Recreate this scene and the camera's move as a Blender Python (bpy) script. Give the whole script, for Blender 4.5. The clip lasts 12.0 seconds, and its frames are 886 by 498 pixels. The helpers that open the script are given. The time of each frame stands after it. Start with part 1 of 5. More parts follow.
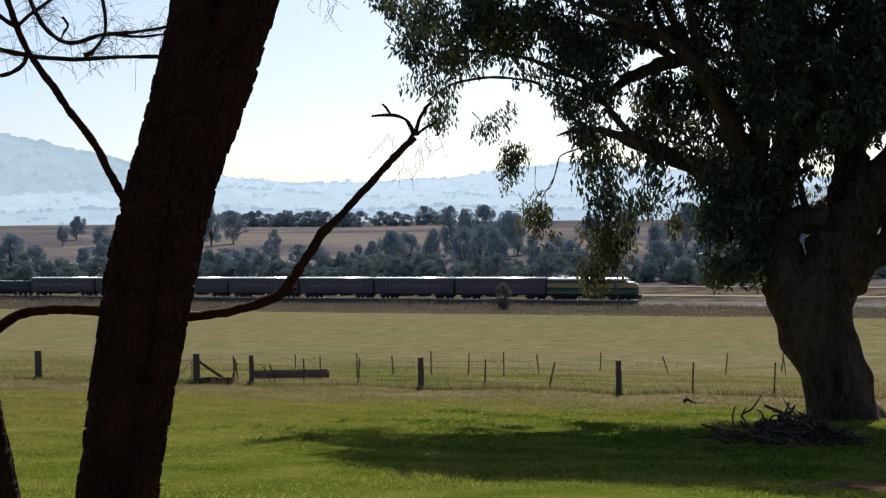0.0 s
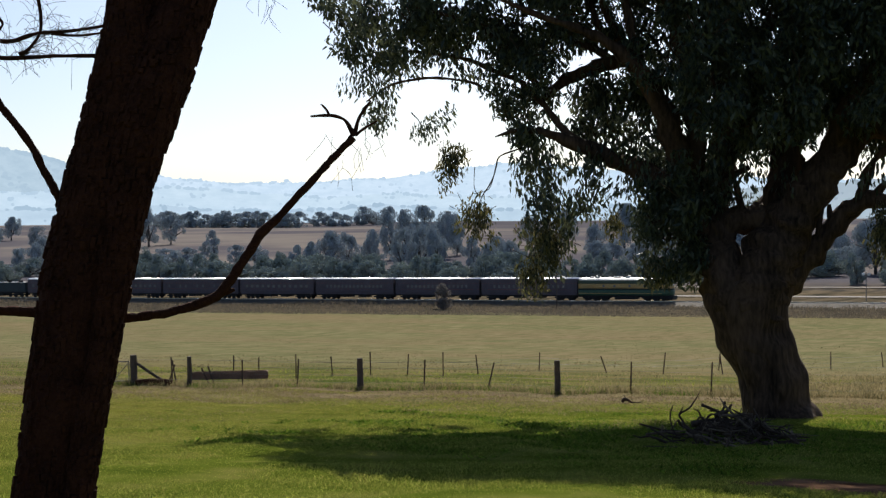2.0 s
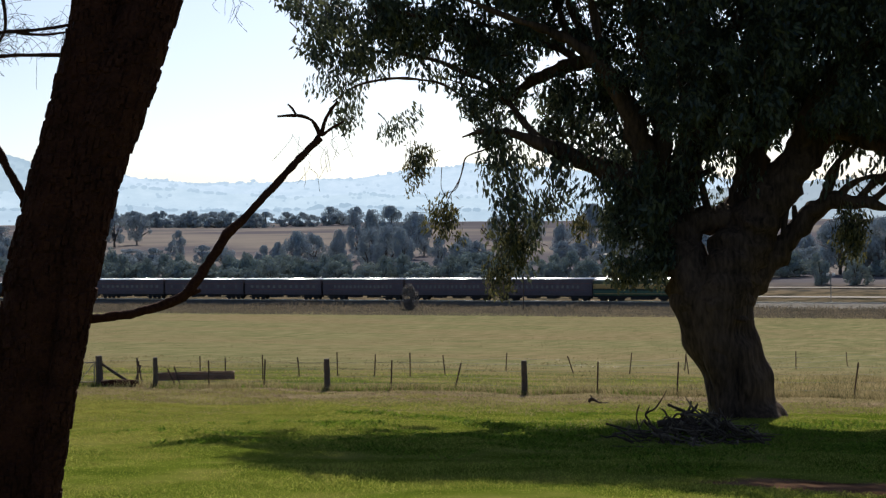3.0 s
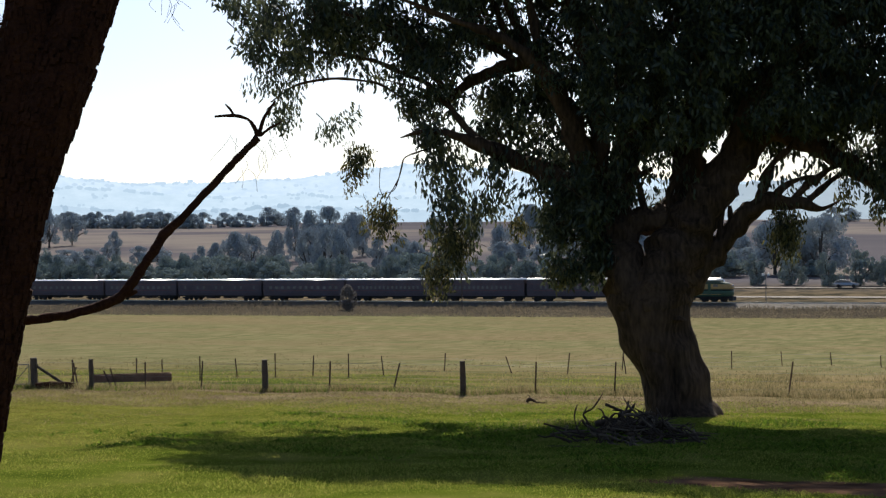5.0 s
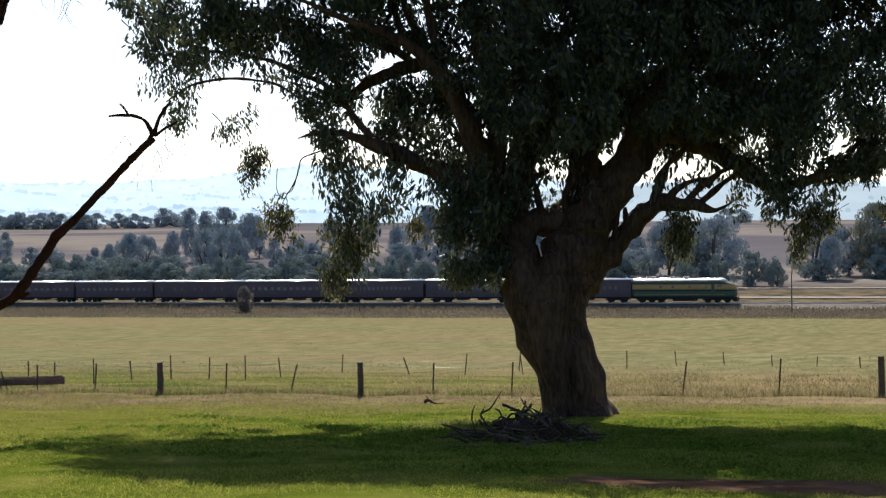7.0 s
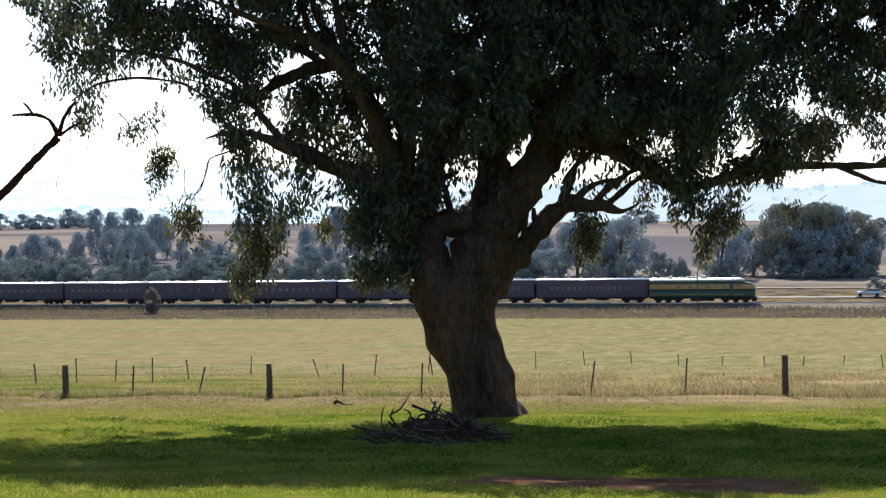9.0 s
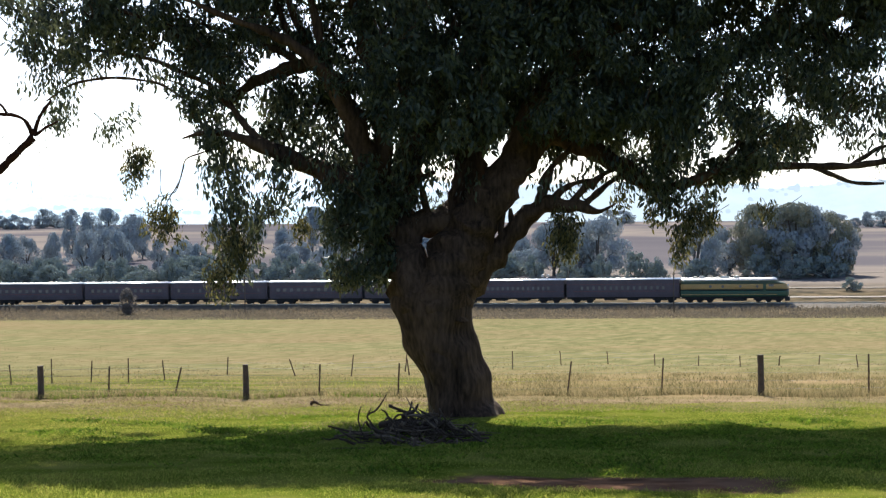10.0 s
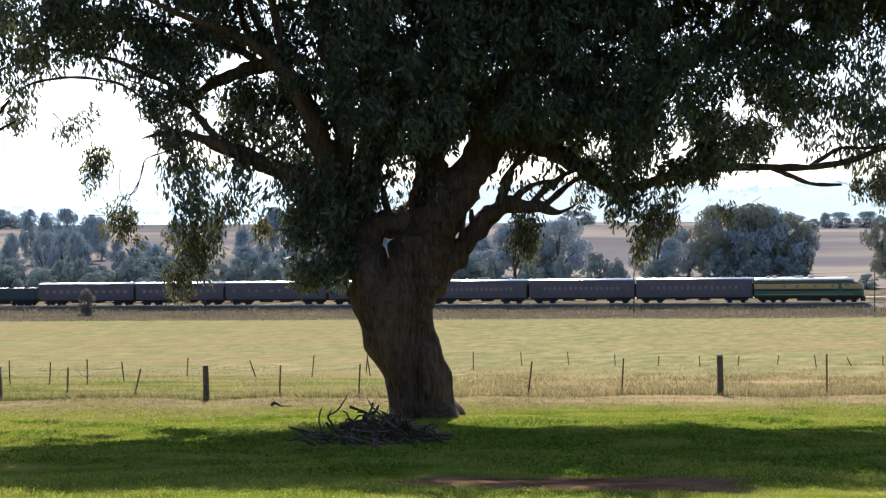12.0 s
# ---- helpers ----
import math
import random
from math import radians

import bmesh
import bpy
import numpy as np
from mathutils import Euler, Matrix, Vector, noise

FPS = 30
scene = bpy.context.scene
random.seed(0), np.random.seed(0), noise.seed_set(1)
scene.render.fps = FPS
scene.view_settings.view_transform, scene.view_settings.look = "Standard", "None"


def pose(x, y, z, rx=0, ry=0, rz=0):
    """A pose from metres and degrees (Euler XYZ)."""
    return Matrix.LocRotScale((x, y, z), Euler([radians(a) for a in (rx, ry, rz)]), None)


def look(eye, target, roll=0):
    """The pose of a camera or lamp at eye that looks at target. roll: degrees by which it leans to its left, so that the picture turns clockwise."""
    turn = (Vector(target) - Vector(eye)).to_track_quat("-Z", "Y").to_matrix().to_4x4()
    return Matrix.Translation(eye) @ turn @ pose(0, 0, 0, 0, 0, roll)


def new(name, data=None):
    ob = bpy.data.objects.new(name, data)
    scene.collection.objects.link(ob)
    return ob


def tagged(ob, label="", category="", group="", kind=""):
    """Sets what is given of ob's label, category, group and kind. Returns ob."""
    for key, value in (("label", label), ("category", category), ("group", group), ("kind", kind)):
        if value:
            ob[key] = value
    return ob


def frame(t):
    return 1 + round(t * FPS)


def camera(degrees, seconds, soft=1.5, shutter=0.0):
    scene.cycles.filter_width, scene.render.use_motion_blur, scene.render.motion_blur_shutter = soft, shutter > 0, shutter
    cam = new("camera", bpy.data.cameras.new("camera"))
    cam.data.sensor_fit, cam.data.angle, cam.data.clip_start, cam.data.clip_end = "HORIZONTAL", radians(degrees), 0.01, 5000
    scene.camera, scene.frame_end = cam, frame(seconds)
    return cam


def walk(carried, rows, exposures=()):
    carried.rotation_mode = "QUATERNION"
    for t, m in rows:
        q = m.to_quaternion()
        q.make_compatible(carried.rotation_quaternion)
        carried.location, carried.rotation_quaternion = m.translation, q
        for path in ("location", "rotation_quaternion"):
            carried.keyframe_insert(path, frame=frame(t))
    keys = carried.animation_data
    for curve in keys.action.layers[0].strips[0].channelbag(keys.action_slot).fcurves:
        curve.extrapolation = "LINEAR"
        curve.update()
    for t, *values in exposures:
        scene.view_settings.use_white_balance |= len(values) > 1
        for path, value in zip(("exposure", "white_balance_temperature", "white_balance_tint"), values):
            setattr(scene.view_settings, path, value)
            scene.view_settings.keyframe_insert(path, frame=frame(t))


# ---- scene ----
cam = camera(32.73, 12.0, soft=1.3)
EYE = 1.7
# seconds, pitch from straight down, roll, turn: a tripod head swinging slowly to the right
ROWS = [
    (0.0, 89.334, 0.604, -0.007), (0.5, 89.333, 0.609, -0.432), (1.0, 89.333, 0.600, -1.044),
    (1.5, 89.334, 0.610, -1.639), (2.0, 89.332, 0.611, -2.315), (2.5, 89.332, 0.610, -2.875),
    (3.0, 89.331, 0.600, -3.567), (5.0, 89.331, 0.605, -5.904), (5.5, 89.331, 0.590, -6.569),
    (6.0, 89.329, 0.575, -7.539), (6.5, 89.329, 0.575, -8.554), (7.0, 89.331, 0.586, -9.790),
    (7.5, 89.329, 0.592, -10.885), (9.5, 89.329, 0.613, -13.739), (10.0, 89.330, 0.615, -14.110),
    (10.5, 89.333, 0.612, -14.384), (11.0, 89.336, 0.592, -14.869), (11.5, 89.338, 0.594, -15.298),
    (12.0, 89.339, 0.588, -15.595),
]
walk(cam, [(t, pose(0, 0, EYE, rx, ry, rz)) for t, rx, ry, rz in ROWS],
     exposures=[(0.0, 0.12, 6200, 10), (2.5, 0.17, 6200, 10), (5.5, 0.33, 6250, 10), (7.0, 0.6, 6250, 10), (9.5, 1.05, 6220, 10), (12.0, 1.23, 6200, 10)])

# ---- light ----
SUN_AZ, SUN_EL = 9.0, 38.5          # degrees to the right of straight ahead, and above the horizon
world = bpy.data.worlds.new("sky")
scene.world = world
world.use_nodes = True
wn = world.node_tree
sky = wn.nodes.new("ShaderNodeTexSky")
sky.sky_type, sky.sun_disc = "NISHITA", False
sky.sun_elevation, sky.sun_rotation = radians(SUN_EL), radians(SUN_AZ)
sky.air_density, sky.dust_density, sky.ozone_density = 0.8, 1.2, 3.0
wn.links.new(sky.outputs[0], wn.nodes["Background"].inputs[0])
wn.nodes["Background"].inputs[1].default_value = 0.094
sun_lamp = bpy.data.lights.new("sun", "SUN")
sun_lamp.energy, sun_lamp.angle, sun_lamp.color = 5.0, radians(0.53), (1.0, 0.92, 0.78)
sun = new("sun", sun_lamp)
sd = Vector((math.sin(radians(SUN_AZ)) * math.cos(radians(SUN_EL)), math.cos(radians(SUN_AZ)) * math.cos(radians(SUN_EL)), math.sin(radians(SUN_EL))))
sun.matrix_world = look(sd * 100, (0, 0, 0))

rng = np.random.default_rng(7)
rnd = random.Random(11)

# ---- materials ----


def mat(name, base, rough=0.8, metal=0.0, spread=0.25, scale=6.0, fine=60.0, bump=0.15, second=None, trans=0.0, spec=0.4, island=False, stretch=(1, 1, 1)):
    """A surface with colour that varies at two scales, a fine relief, and, for leaves, light let through."""
    m = bpy.data.materials.new(name)
    m.use_nodes = True
    t = m.node_tree
    b = t.nodes["Principled BSDF"]
    co = t.nodes.new("ShaderNodeTexCoord")
    n1, n2 = t.nodes.new("ShaderNodeTexNoise"), t.nodes.new("ShaderNodeTexNoise")
    n1.inputs["Scale"].default_value, n2.inputs["Scale"].default_value = scale, fine
    n1.inputs["Detail"].default_value, n2.inputs["Detail"].default_value = 4, 3
    add = t.nodes.new("ShaderNodeMath")
    add.operation = "MULTIPLY_ADD"
    add.inputs[1].default_value = 0.5
    half = t.nodes.new("ShaderNodeMath")
    half.operation = "MULTIPLY"
    half.inputs[1].default_value = 0.5
    ramp = t.nodes.new("ShaderNodeValToRGB")
    lo = [c * (1 - spread) for c in base]
    hi = list(second) if second else [min(1, c * (1 + spread)) for c in base]
    ramp.color_ramp.elements[0].position, ramp.color_ramp.elements[1].position = 0.33, 0.67
    ramp.color_ramp.elements[0].color, ramp.color_ramp.elements[1].color = (*lo, 1), (*hi, 1)
    mp = t.nodes.new("ShaderNodeMapping")
    mp.inputs["Scale"].default_value = stretch
    t.links.new(co.outputs["Object"], mp.inputs["Vector"])
    for n in (n1, n2):
        t.links.new(mp.outputs[0], n.inputs["Vector"])
    t.links.new(n2.outputs["Fac"], half.inputs[0])
    t.links.new(n1.outputs["Fac"], add.inputs[0])
    t.links.new(half.outputs[0], add.inputs[2])
    src = add.outputs[0]
    if island:
        geo, mix = t.nodes.new("ShaderNodeNewGeometry"), t.nodes.new("ShaderNodeMath")
        mix.operation = "MULTIPLY_ADD"
        mix.inputs[1].default_value = 0.5
        sub = t.nodes.new("ShaderNodeMath")
        sub.operation = "MULTIPLY_ADD"
        sub.inputs[1].default_value, sub.inputs[2].default_value = 0.5, 0.0
        t.links.new(src, sub.inputs[0])
        t.links.new(geo.outputs["Random Per Island"], mix.inputs[0])
        t.links.new(sub.outputs[0], mix.inputs[2])
        src = mix.outputs[0]
    t.links.new(src, ramp.inputs[0])
    t.links.new(ramp.outputs[0], b.inputs["Base Color"])
    b.inputs["Roughness"].default_value, b.inputs["Metallic"].default_value = rough, metal
    b.inputs["Specular IOR Level"].default_value = spec
    if bump:
        bp = t.nodes.new("ShaderNodeBump")
        bp.inputs["Strength"].default_value, bp.inputs["Distance"].default_value = bump, 0.05
        t.links.new(add.outputs[0], bp.inputs["Height"])
        t.links.new(bp.outputs[0], b.inputs["Normal"])
    if trans:
        tr, mx = t.nodes.new("ShaderNodeBsdfTranslucent"), t.nodes.new("ShaderNodeMixShader")
        mx.inputs[0].default_value = trans
        t.links.new(ramp.outputs[0], tr.inputs[0])
        t.links.new(b.outputs[0], mx.inputs[1])
        t.links.new(tr.outputs[0], mx.inputs[2])
        t.links.new(mx.outputs[0], t.nodes["Material Output"].inputs[0])
    return m


def haze_glow_mat(name, colour, low, strength):
    """Far hills: a plain backdrop whose glow carries the haze, with patches of woodland."""
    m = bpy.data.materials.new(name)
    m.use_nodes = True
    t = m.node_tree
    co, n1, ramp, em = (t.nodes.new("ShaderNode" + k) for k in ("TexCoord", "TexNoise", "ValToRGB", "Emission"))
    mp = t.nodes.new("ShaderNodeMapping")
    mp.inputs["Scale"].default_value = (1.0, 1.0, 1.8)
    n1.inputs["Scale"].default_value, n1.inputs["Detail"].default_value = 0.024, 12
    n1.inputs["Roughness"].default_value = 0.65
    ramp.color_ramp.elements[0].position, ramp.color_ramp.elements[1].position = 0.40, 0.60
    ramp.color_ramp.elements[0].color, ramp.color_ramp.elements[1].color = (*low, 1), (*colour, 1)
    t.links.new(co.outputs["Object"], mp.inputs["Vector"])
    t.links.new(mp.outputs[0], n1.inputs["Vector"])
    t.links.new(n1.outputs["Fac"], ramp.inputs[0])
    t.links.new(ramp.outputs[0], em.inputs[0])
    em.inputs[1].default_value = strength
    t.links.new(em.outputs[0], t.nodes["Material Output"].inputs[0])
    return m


def ground_mat():
    """Lawn, dry verge, paddock, weedy railway strip and far ploughed land, by distance from the lawn."""
    m = bpy.data.materials.new("ground")
    m.use_nodes = True
    t = m.node_tree
    b = t.nodes["Principled BSDF"]
    b.inputs["Roughness"].default_value = 0.95
    b.inputs["Specular IOR Level"].default_value = 0.0
    co, sep = t.nodes.new("ShaderNodeTexCoord"), t.nodes.new("ShaderNodeSeparateXYZ")
    t.links.new(co.outputs["Object"], sep.inputs[0])

    def noisy(scale, detail, stretch=(1, 1, 1)):
        mp, n = t.nodes.new("ShaderNodeMapping"), t.nodes.new("ShaderNodeTexNoise")
        mp.inputs["Scale"].default_value = stretch
        n.inputs["Scale"].default_value, n.inputs["Detail"].default_value = scale, detail
        t.links.new(co.outputs["Object"], mp.inputs[0])
        t.links.new(mp.outputs[0], n.inputs["Vector"])
        return n.outputs["Fac"]

    def ramp(fac, *stops):
        r = t.nodes.new("ShaderNodeValToRGB")
        while len(r.color_ramp.elements) < len(stops):
            r.color_ramp.elements.new(0.5)
        for e, (p, c) in zip(r.color_ramp.elements, stops):
            e.position, e.color = p, (*c, 1)
        t.links.new(fac, r.inputs[0])
        return r.outputs[0]

    def blend(a, c, fac):
        mx = t.nodes.new("ShaderNodeMix")
        mx.data_type = "RGBA"
        t.links.new(fac, mx.inputs[0])
        t.links.new(a, mx.inputs[6])
        t.links.new(c, mx.inputs[7])
        return mx.outputs[2]

    def step(at, width, wobble, skew=0.0):
        """0 before and 1 beyond a wavering line at that distance, nearer to the west where it is skewed."""
        n = noisy(0.25, 4)
        sk = t.nodes.new("ShaderNodeMath")
        sk.operation = "MULTIPLY_ADD"
        sk.inputs[1].default_value = -skew
        t.links.new(sep.outputs["X"], sk.inputs[0])
        t.links.new(sep.outputs["Y"], sk.inputs[2])
        ma, mr = t.nodes.new("ShaderNodeMath"), t.nodes.new("ShaderNodeMapRange")
        ma.operation = "MULTIPLY_ADD"
        ma.inputs[1].default_value = wobble
        t.links.new(n, ma.inputs[0])
        t.links.new(sk.outputs[0], ma.inputs[2])
        mr.inputs["From Min"].default_value = at + wobble / 2 - width
        mr.inputs["From Max"].default_value = at + wobble / 2 + width
        t.links.new(ma.outputs[0], mr.inputs["Value"])
        return mr.outputs[0]

    lawn = ramp(noisy(0.7, 8), (0.3, LAWN_A), (0.5, LAWN_B), (0.68, LAWN_C))
    dry = ramp(noisy(0.9, 8), (0.3, (0.085, 0.085, 0.018)), (0.5, (0.135, 0.125, 0.030)), (0.68, (0.20, 0.165, 0.06)))
    west = t.nodes.new("ShaderNodeMapRange")
    west.inputs["From Min"].default_value, west.inputs["From Max"].default_value = -14.0, -26.0
    west.inputs["To Max"].default_value = 0.75
    t.links.new(sep.outputs["X"], west.inputs["Value"])
    lawn = blend(lawn, dry, west.outputs[0])
    verge = ramp(noisy(1.2, 8, (0.4, 1, 1)), (0.3, (0.13, 0.12, 0.05)), (0.65, (0.26, 0.19, 0.125)))
    green = ramp(noisy(0.5, 8, (0.3, 1, 1)), (0.38, (0.065, 0.088, 0.018)), (0.62, (0.17, 0.14, 0.06)))
    paddock = ramp(noisy(0.9, 12, (1, 0.3, 1)), (0.3, PAD_A), (0.5, PAD_B), (0.7, PAD_C))
    worn = ramp(noisy(1.6, 10, (0.8, 0.25, 1)), (0.32, (0.135, 0.118, 0.056)), (0.66, (0.25, 0.19, 0.11)))
    where = t.nodes.new("ShaderNodeMapRange")
    where.inputs["From Min"].default_value, where.inputs["From Max"].default_value = 0.42, 0.66
    t.links.new(noisy(0.06, 6, (0.5, 1.0, 1)), where.inputs["Value"])
    paddock = blend(paddock, worn, where.outputs[0])
    strip = ramp(noisy(0.5, 9, (0.5, 0.4, 1)), (0.35, (0.055, 0.05, 0.035)), (0.6, (0.16, 0.125, 0.08)))
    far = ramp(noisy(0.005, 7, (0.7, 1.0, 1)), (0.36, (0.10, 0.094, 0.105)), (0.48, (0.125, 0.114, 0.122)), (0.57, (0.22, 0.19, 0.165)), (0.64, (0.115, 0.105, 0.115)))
    tan = ramp(noisy(0.7, 9, (0.6, 0.4, 1)), (0.35, (0.13, 0.115, 0.045)), (0.62, (0.26, 0.19, 0.105)))
    ew = t.nodes.new("ShaderNodeMapRange")
    ew.inputs["From Min"].default_value, ew.inputs["From Max"].default_value = -22.0, -8.0
    t.links.new(sep.outputs["X"], ew.inputs["Value"])
    green = blend(green, tan, ew.outputs[0])
    c = blend(lawn, verge, step(43.6, 2.4, 5.0, 0.19))
    c = blend(c, green, step(47.5, 1.2, 2.0))
    c = blend(c, paddock, step(66.0, 6.0, 10.0))
    c = blend(c, strip, step(213.0, 4.0, 14.0))
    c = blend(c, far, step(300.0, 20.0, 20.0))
    earth = ramp(noisy(1.6, 8), (0.3, (0.055, 0.030, 0.017)), (0.65, (0.15, 0.088, 0.054)))
    px, py, rad = (t.nodes.new("ShaderNodeMath") for _ in range(3))
    for nd, out, mid, wide in ((px, "X", -3.3, 2.6), (py, "Y", 20.2, 1.15)):
        nd.operation = "MULTIPLY_ADD"
        nd.inputs[1].default_value, nd.inputs[2].default_value = 1 / wide, -mid / wide
        t.links.new(sep.outputs[out], nd.inputs[0])
    xy, ln, mr = t.nodes.new("ShaderNodeCombineXYZ"), t.nodes.new("ShaderNodeVectorMath"), t.nodes.new("ShaderNodeMapRange")
    ln.operation = "LENGTH"
    t.links.new(px.outputs[0], xy.inputs[0])
    t.links.new(py.outputs[0], xy.inputs[1])
    t.links.new(xy.outputs[0], ln.inputs[0])
    rad.operation = "ADD"
    t.links.new(ln.outputs["Value"], rad.inputs[0])
    t.links.new(noisy(0.9, 5), rad.inputs[1])
    mr.inputs["From Min"].default_value, mr.inputs["From Max"].default_value = 1.35, 1.6
    t.links.new(rad.outputs[0], mr.inputs["Value"])
    c = blend(earth, c, mr.outputs[0])
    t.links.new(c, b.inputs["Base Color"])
    bp = t.nodes.new("ShaderNodeBump")
    bp.inputs["Strength"].default_value, bp.inputs["Distance"].default_value = 0.45, 0.06
    t.links.new(noisy(12.0, 6), bp.inputs["Height"])
    t.links.new(bp.outputs[0], b.inputs["Normal"])
    return m


LAWN_A, LAWN_B, LAWN_C = (0.048, 0.070, 0.008), (0.088, 0.110, 0.014), (0.150, 0.145, 0.034)
PAD_A, PAD_B, PAD_C = (0.115, 0.118, 0.052), (0.165, 0.155, 0.075), (0.235, 0.20, 0.108)
M_GROUND = ground_mat()
M_BARK = mat("smooth_grey_bark", (0.024, 0.014, 0.009), 0.9, spread=0.5, scale=1.1, fine=9, bump=0.8, spec=0.12, second=(0.118, 0.068, 0.041), stretch=(1.3, 1.3, 0.3))
M_DARKBARK = mat("dark_chunky_bark", (0.044, 0.015, 0.008), 0.95, spread=0.5, scale=9, fine=60, bump=0.6, spec=0.1)
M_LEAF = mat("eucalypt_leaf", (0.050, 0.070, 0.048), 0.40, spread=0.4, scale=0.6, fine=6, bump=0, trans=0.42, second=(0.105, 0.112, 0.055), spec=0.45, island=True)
# lighter, yellower leaf copy: sunlight put into the colour of the hanging sprays
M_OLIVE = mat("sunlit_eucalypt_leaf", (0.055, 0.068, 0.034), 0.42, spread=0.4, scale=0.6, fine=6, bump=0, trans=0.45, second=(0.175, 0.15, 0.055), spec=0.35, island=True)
M_NEEDLE = mat("needle", (0.06, 0.05, 0.035), 0.8, bump=0)
M_GRASS = mat("grass_blade", (0.175, 0.215, 0.031), 0.9, spread=0.3, scale=0.35, fine=2, bump=0, trans=0.62, second=(0.31, 0.325, 0.065), spec=0.0, island=True)
M_STRAW = mat("yellowing_grass", (0.20, 0.195, 0.038), 0.9, spread=0.3, scale=0.35, fine=2, bump=0, trans=0.6, second=(0.34, 0.30, 0.08), spec=0.0, island=True)
M_CLOVER = mat("clover_leaf", (0.066, 0.128, 0.010), 0.85, spread=0.35, scale=0.5, fine=3, bump=0, trans=0.6, second=(0.155, 0.225, 0.024), spec=0.1, island=True)
M_LITTER = mat("fallen_leaf", (0.19, 0.12, 0.075), 0.85, spread=0.35, scale=0.5, fine=4, bump=0, trans=0.25, second=(0.34, 0.235, 0.16), spec=0.1, island=True)
M_DRY = mat("dry_grass", (0.19, 0.17, 0.08), 0.8, spread=0.4, scale=0.6, fine=4, bump=0, trans=0.5, second=(0.36, 0.29, 0.15), spec=0.0, island=True)
M_PALE = mat("pale_grass", (0.175, 0.157, 0.075), 0.9, spread=0.4, scale=0.1, fine=0.7, bump=0, trans=0.5, spec=0.0, second=(0.265, 0.245, 0.115), island=True)
M_WEED = mat("dry_weed", (0.17, 0.152, 0.12), 0.9, spread=0.4, scale=0.12, fine=0.8, bump=0, trans=0.35, spec=0.0, second=(0.215, 0.175, 0.125), island=True)
M_POST = mat("weathered_grey_timber", (0.088, 0.068, 0.052), 0.9, spread=0.4, scale=5, fine=40, bump=0.5)
M_STEEL = mat("rusty_steel", (0.09, 0.055, 0.04), 0.8, metal=0.3, spread=0.4, scale=6, fine=50, bump=0.2)
M_WIRE = mat("fence_wire", (0.22, 0.21, 0.2), 0.5, metal=0.8, bump=0)
M_STICK = mat("dead_stick", (0.055, 0.032, 0.018), 0.9, spread=0.4, scale=4, fine=30, bump=0.4)
M_PALESTICK = mat("bleached_stick", (0.13, 0.088, 0.055), 0.9, spread=0.4, scale=4, fine=30, bump=0.4)
# foliage behind the railway: distance haze is put into these pale, bluish colours
M_HAZED_LEAF = mat("hazed_tree_foliage", (0.325, 0.37, 0.40), 0.95, spread=0.08, scale=0.15, fine=0.5, bump=0, trans=0.1, second=(0.335, 0.38, 0.40), spec=0.0, island=True)
M_HAZED_BUSH_LEAF = mat("hazed_bush_foliage", (0.25, 0.30, 0.31), 0.95, spread=0.1, scale=0.2, fine=1.2, bump=0, trans=0.1, second=(0.275, 0.315, 0.265), spec=0.0, island=True)
M_HAZED_OLIVE_LEAF = mat("hazed_olive_gum_foliage", (0.235, 0.25, 0.205), 0.95, spread=0.1, scale=0.15, fine=0.5, bump=0, trans=0.1, second=(0.265, 0.265, 0.195), spec=0.0, island=True)
for sparse, clear in ((M_HAZED_OLIVE_LEAF, 0.2), (M_HAZED_LEAF, 0.25), (M_HAZED_BUSH_LEAF, 0.2)):
    # part-clear leaves let light through and flatten contrast, as haze would
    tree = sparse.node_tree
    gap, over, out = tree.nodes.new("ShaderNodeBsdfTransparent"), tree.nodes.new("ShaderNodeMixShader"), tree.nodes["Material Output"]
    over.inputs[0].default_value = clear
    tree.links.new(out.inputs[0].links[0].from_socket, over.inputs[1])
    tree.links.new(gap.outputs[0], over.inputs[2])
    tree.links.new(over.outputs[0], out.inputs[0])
M_BARE_LEAF = mat("sparse_brown_foliage", (0.17, 0.155, 0.15), 0.95, spread=0.2, scale=0.3, fine=1, bump=0, trans=0.3, second=(0.20, 0.18, 0.16), spec=0.0, island=True)
M_FAR_BARK = mat("tree_bark", (0.085, 0.078, 0.072), 0.9, spread=0.3, scale=1, fine=8, bump=0.2)

# ---- shapes ----
AZ = 29.3                                   # the railway, the fences and the fall of the land lie square to this heading
SQ = Matrix.Rotation(radians(-AZ), 4, "Z")
LAND = [(-4500, 60), (-400, 16), (-60, 2.2), (0, -1.7), (20, -3.35), (37.3, -4.58), (49, -5.3), (75, -6.75), (120, -9.0), (205, -11.9), (238, -12.75), (262, -12.6), (272, -12.25), (290, -11.4), (320, -11.1), (420, -9.5), (1000, 4.0), (1400, 6.0), (1900, -20), (4900, -60)]


def land(w, s):
    """Height of the ground at w metres along the railway and s metres out from the camera."""
    z = np.interp(s, [a for a, _ in LAND], [b for _, b in LAND]) + np.clip(w, -900, 900) * np.interp(s, [0, 49, 250, 600], [0.016, 0.016, 0.0055, -0.006])
    return z + EYE


def ripple(w, s):
    """Small unevenness of the near turf, gone where the paddock lies flat."""
    return 0.05 * np.sin(w * 0.9 + 1.3 * np.sin(s * 0.5)) * np.sin(s * 0.8) * np.clip((70 - s) / 20, 0, 1)


def spot(w, s, up=0.0):
    return SQ @ Vector((w, s, float(land(w, s)) + up))


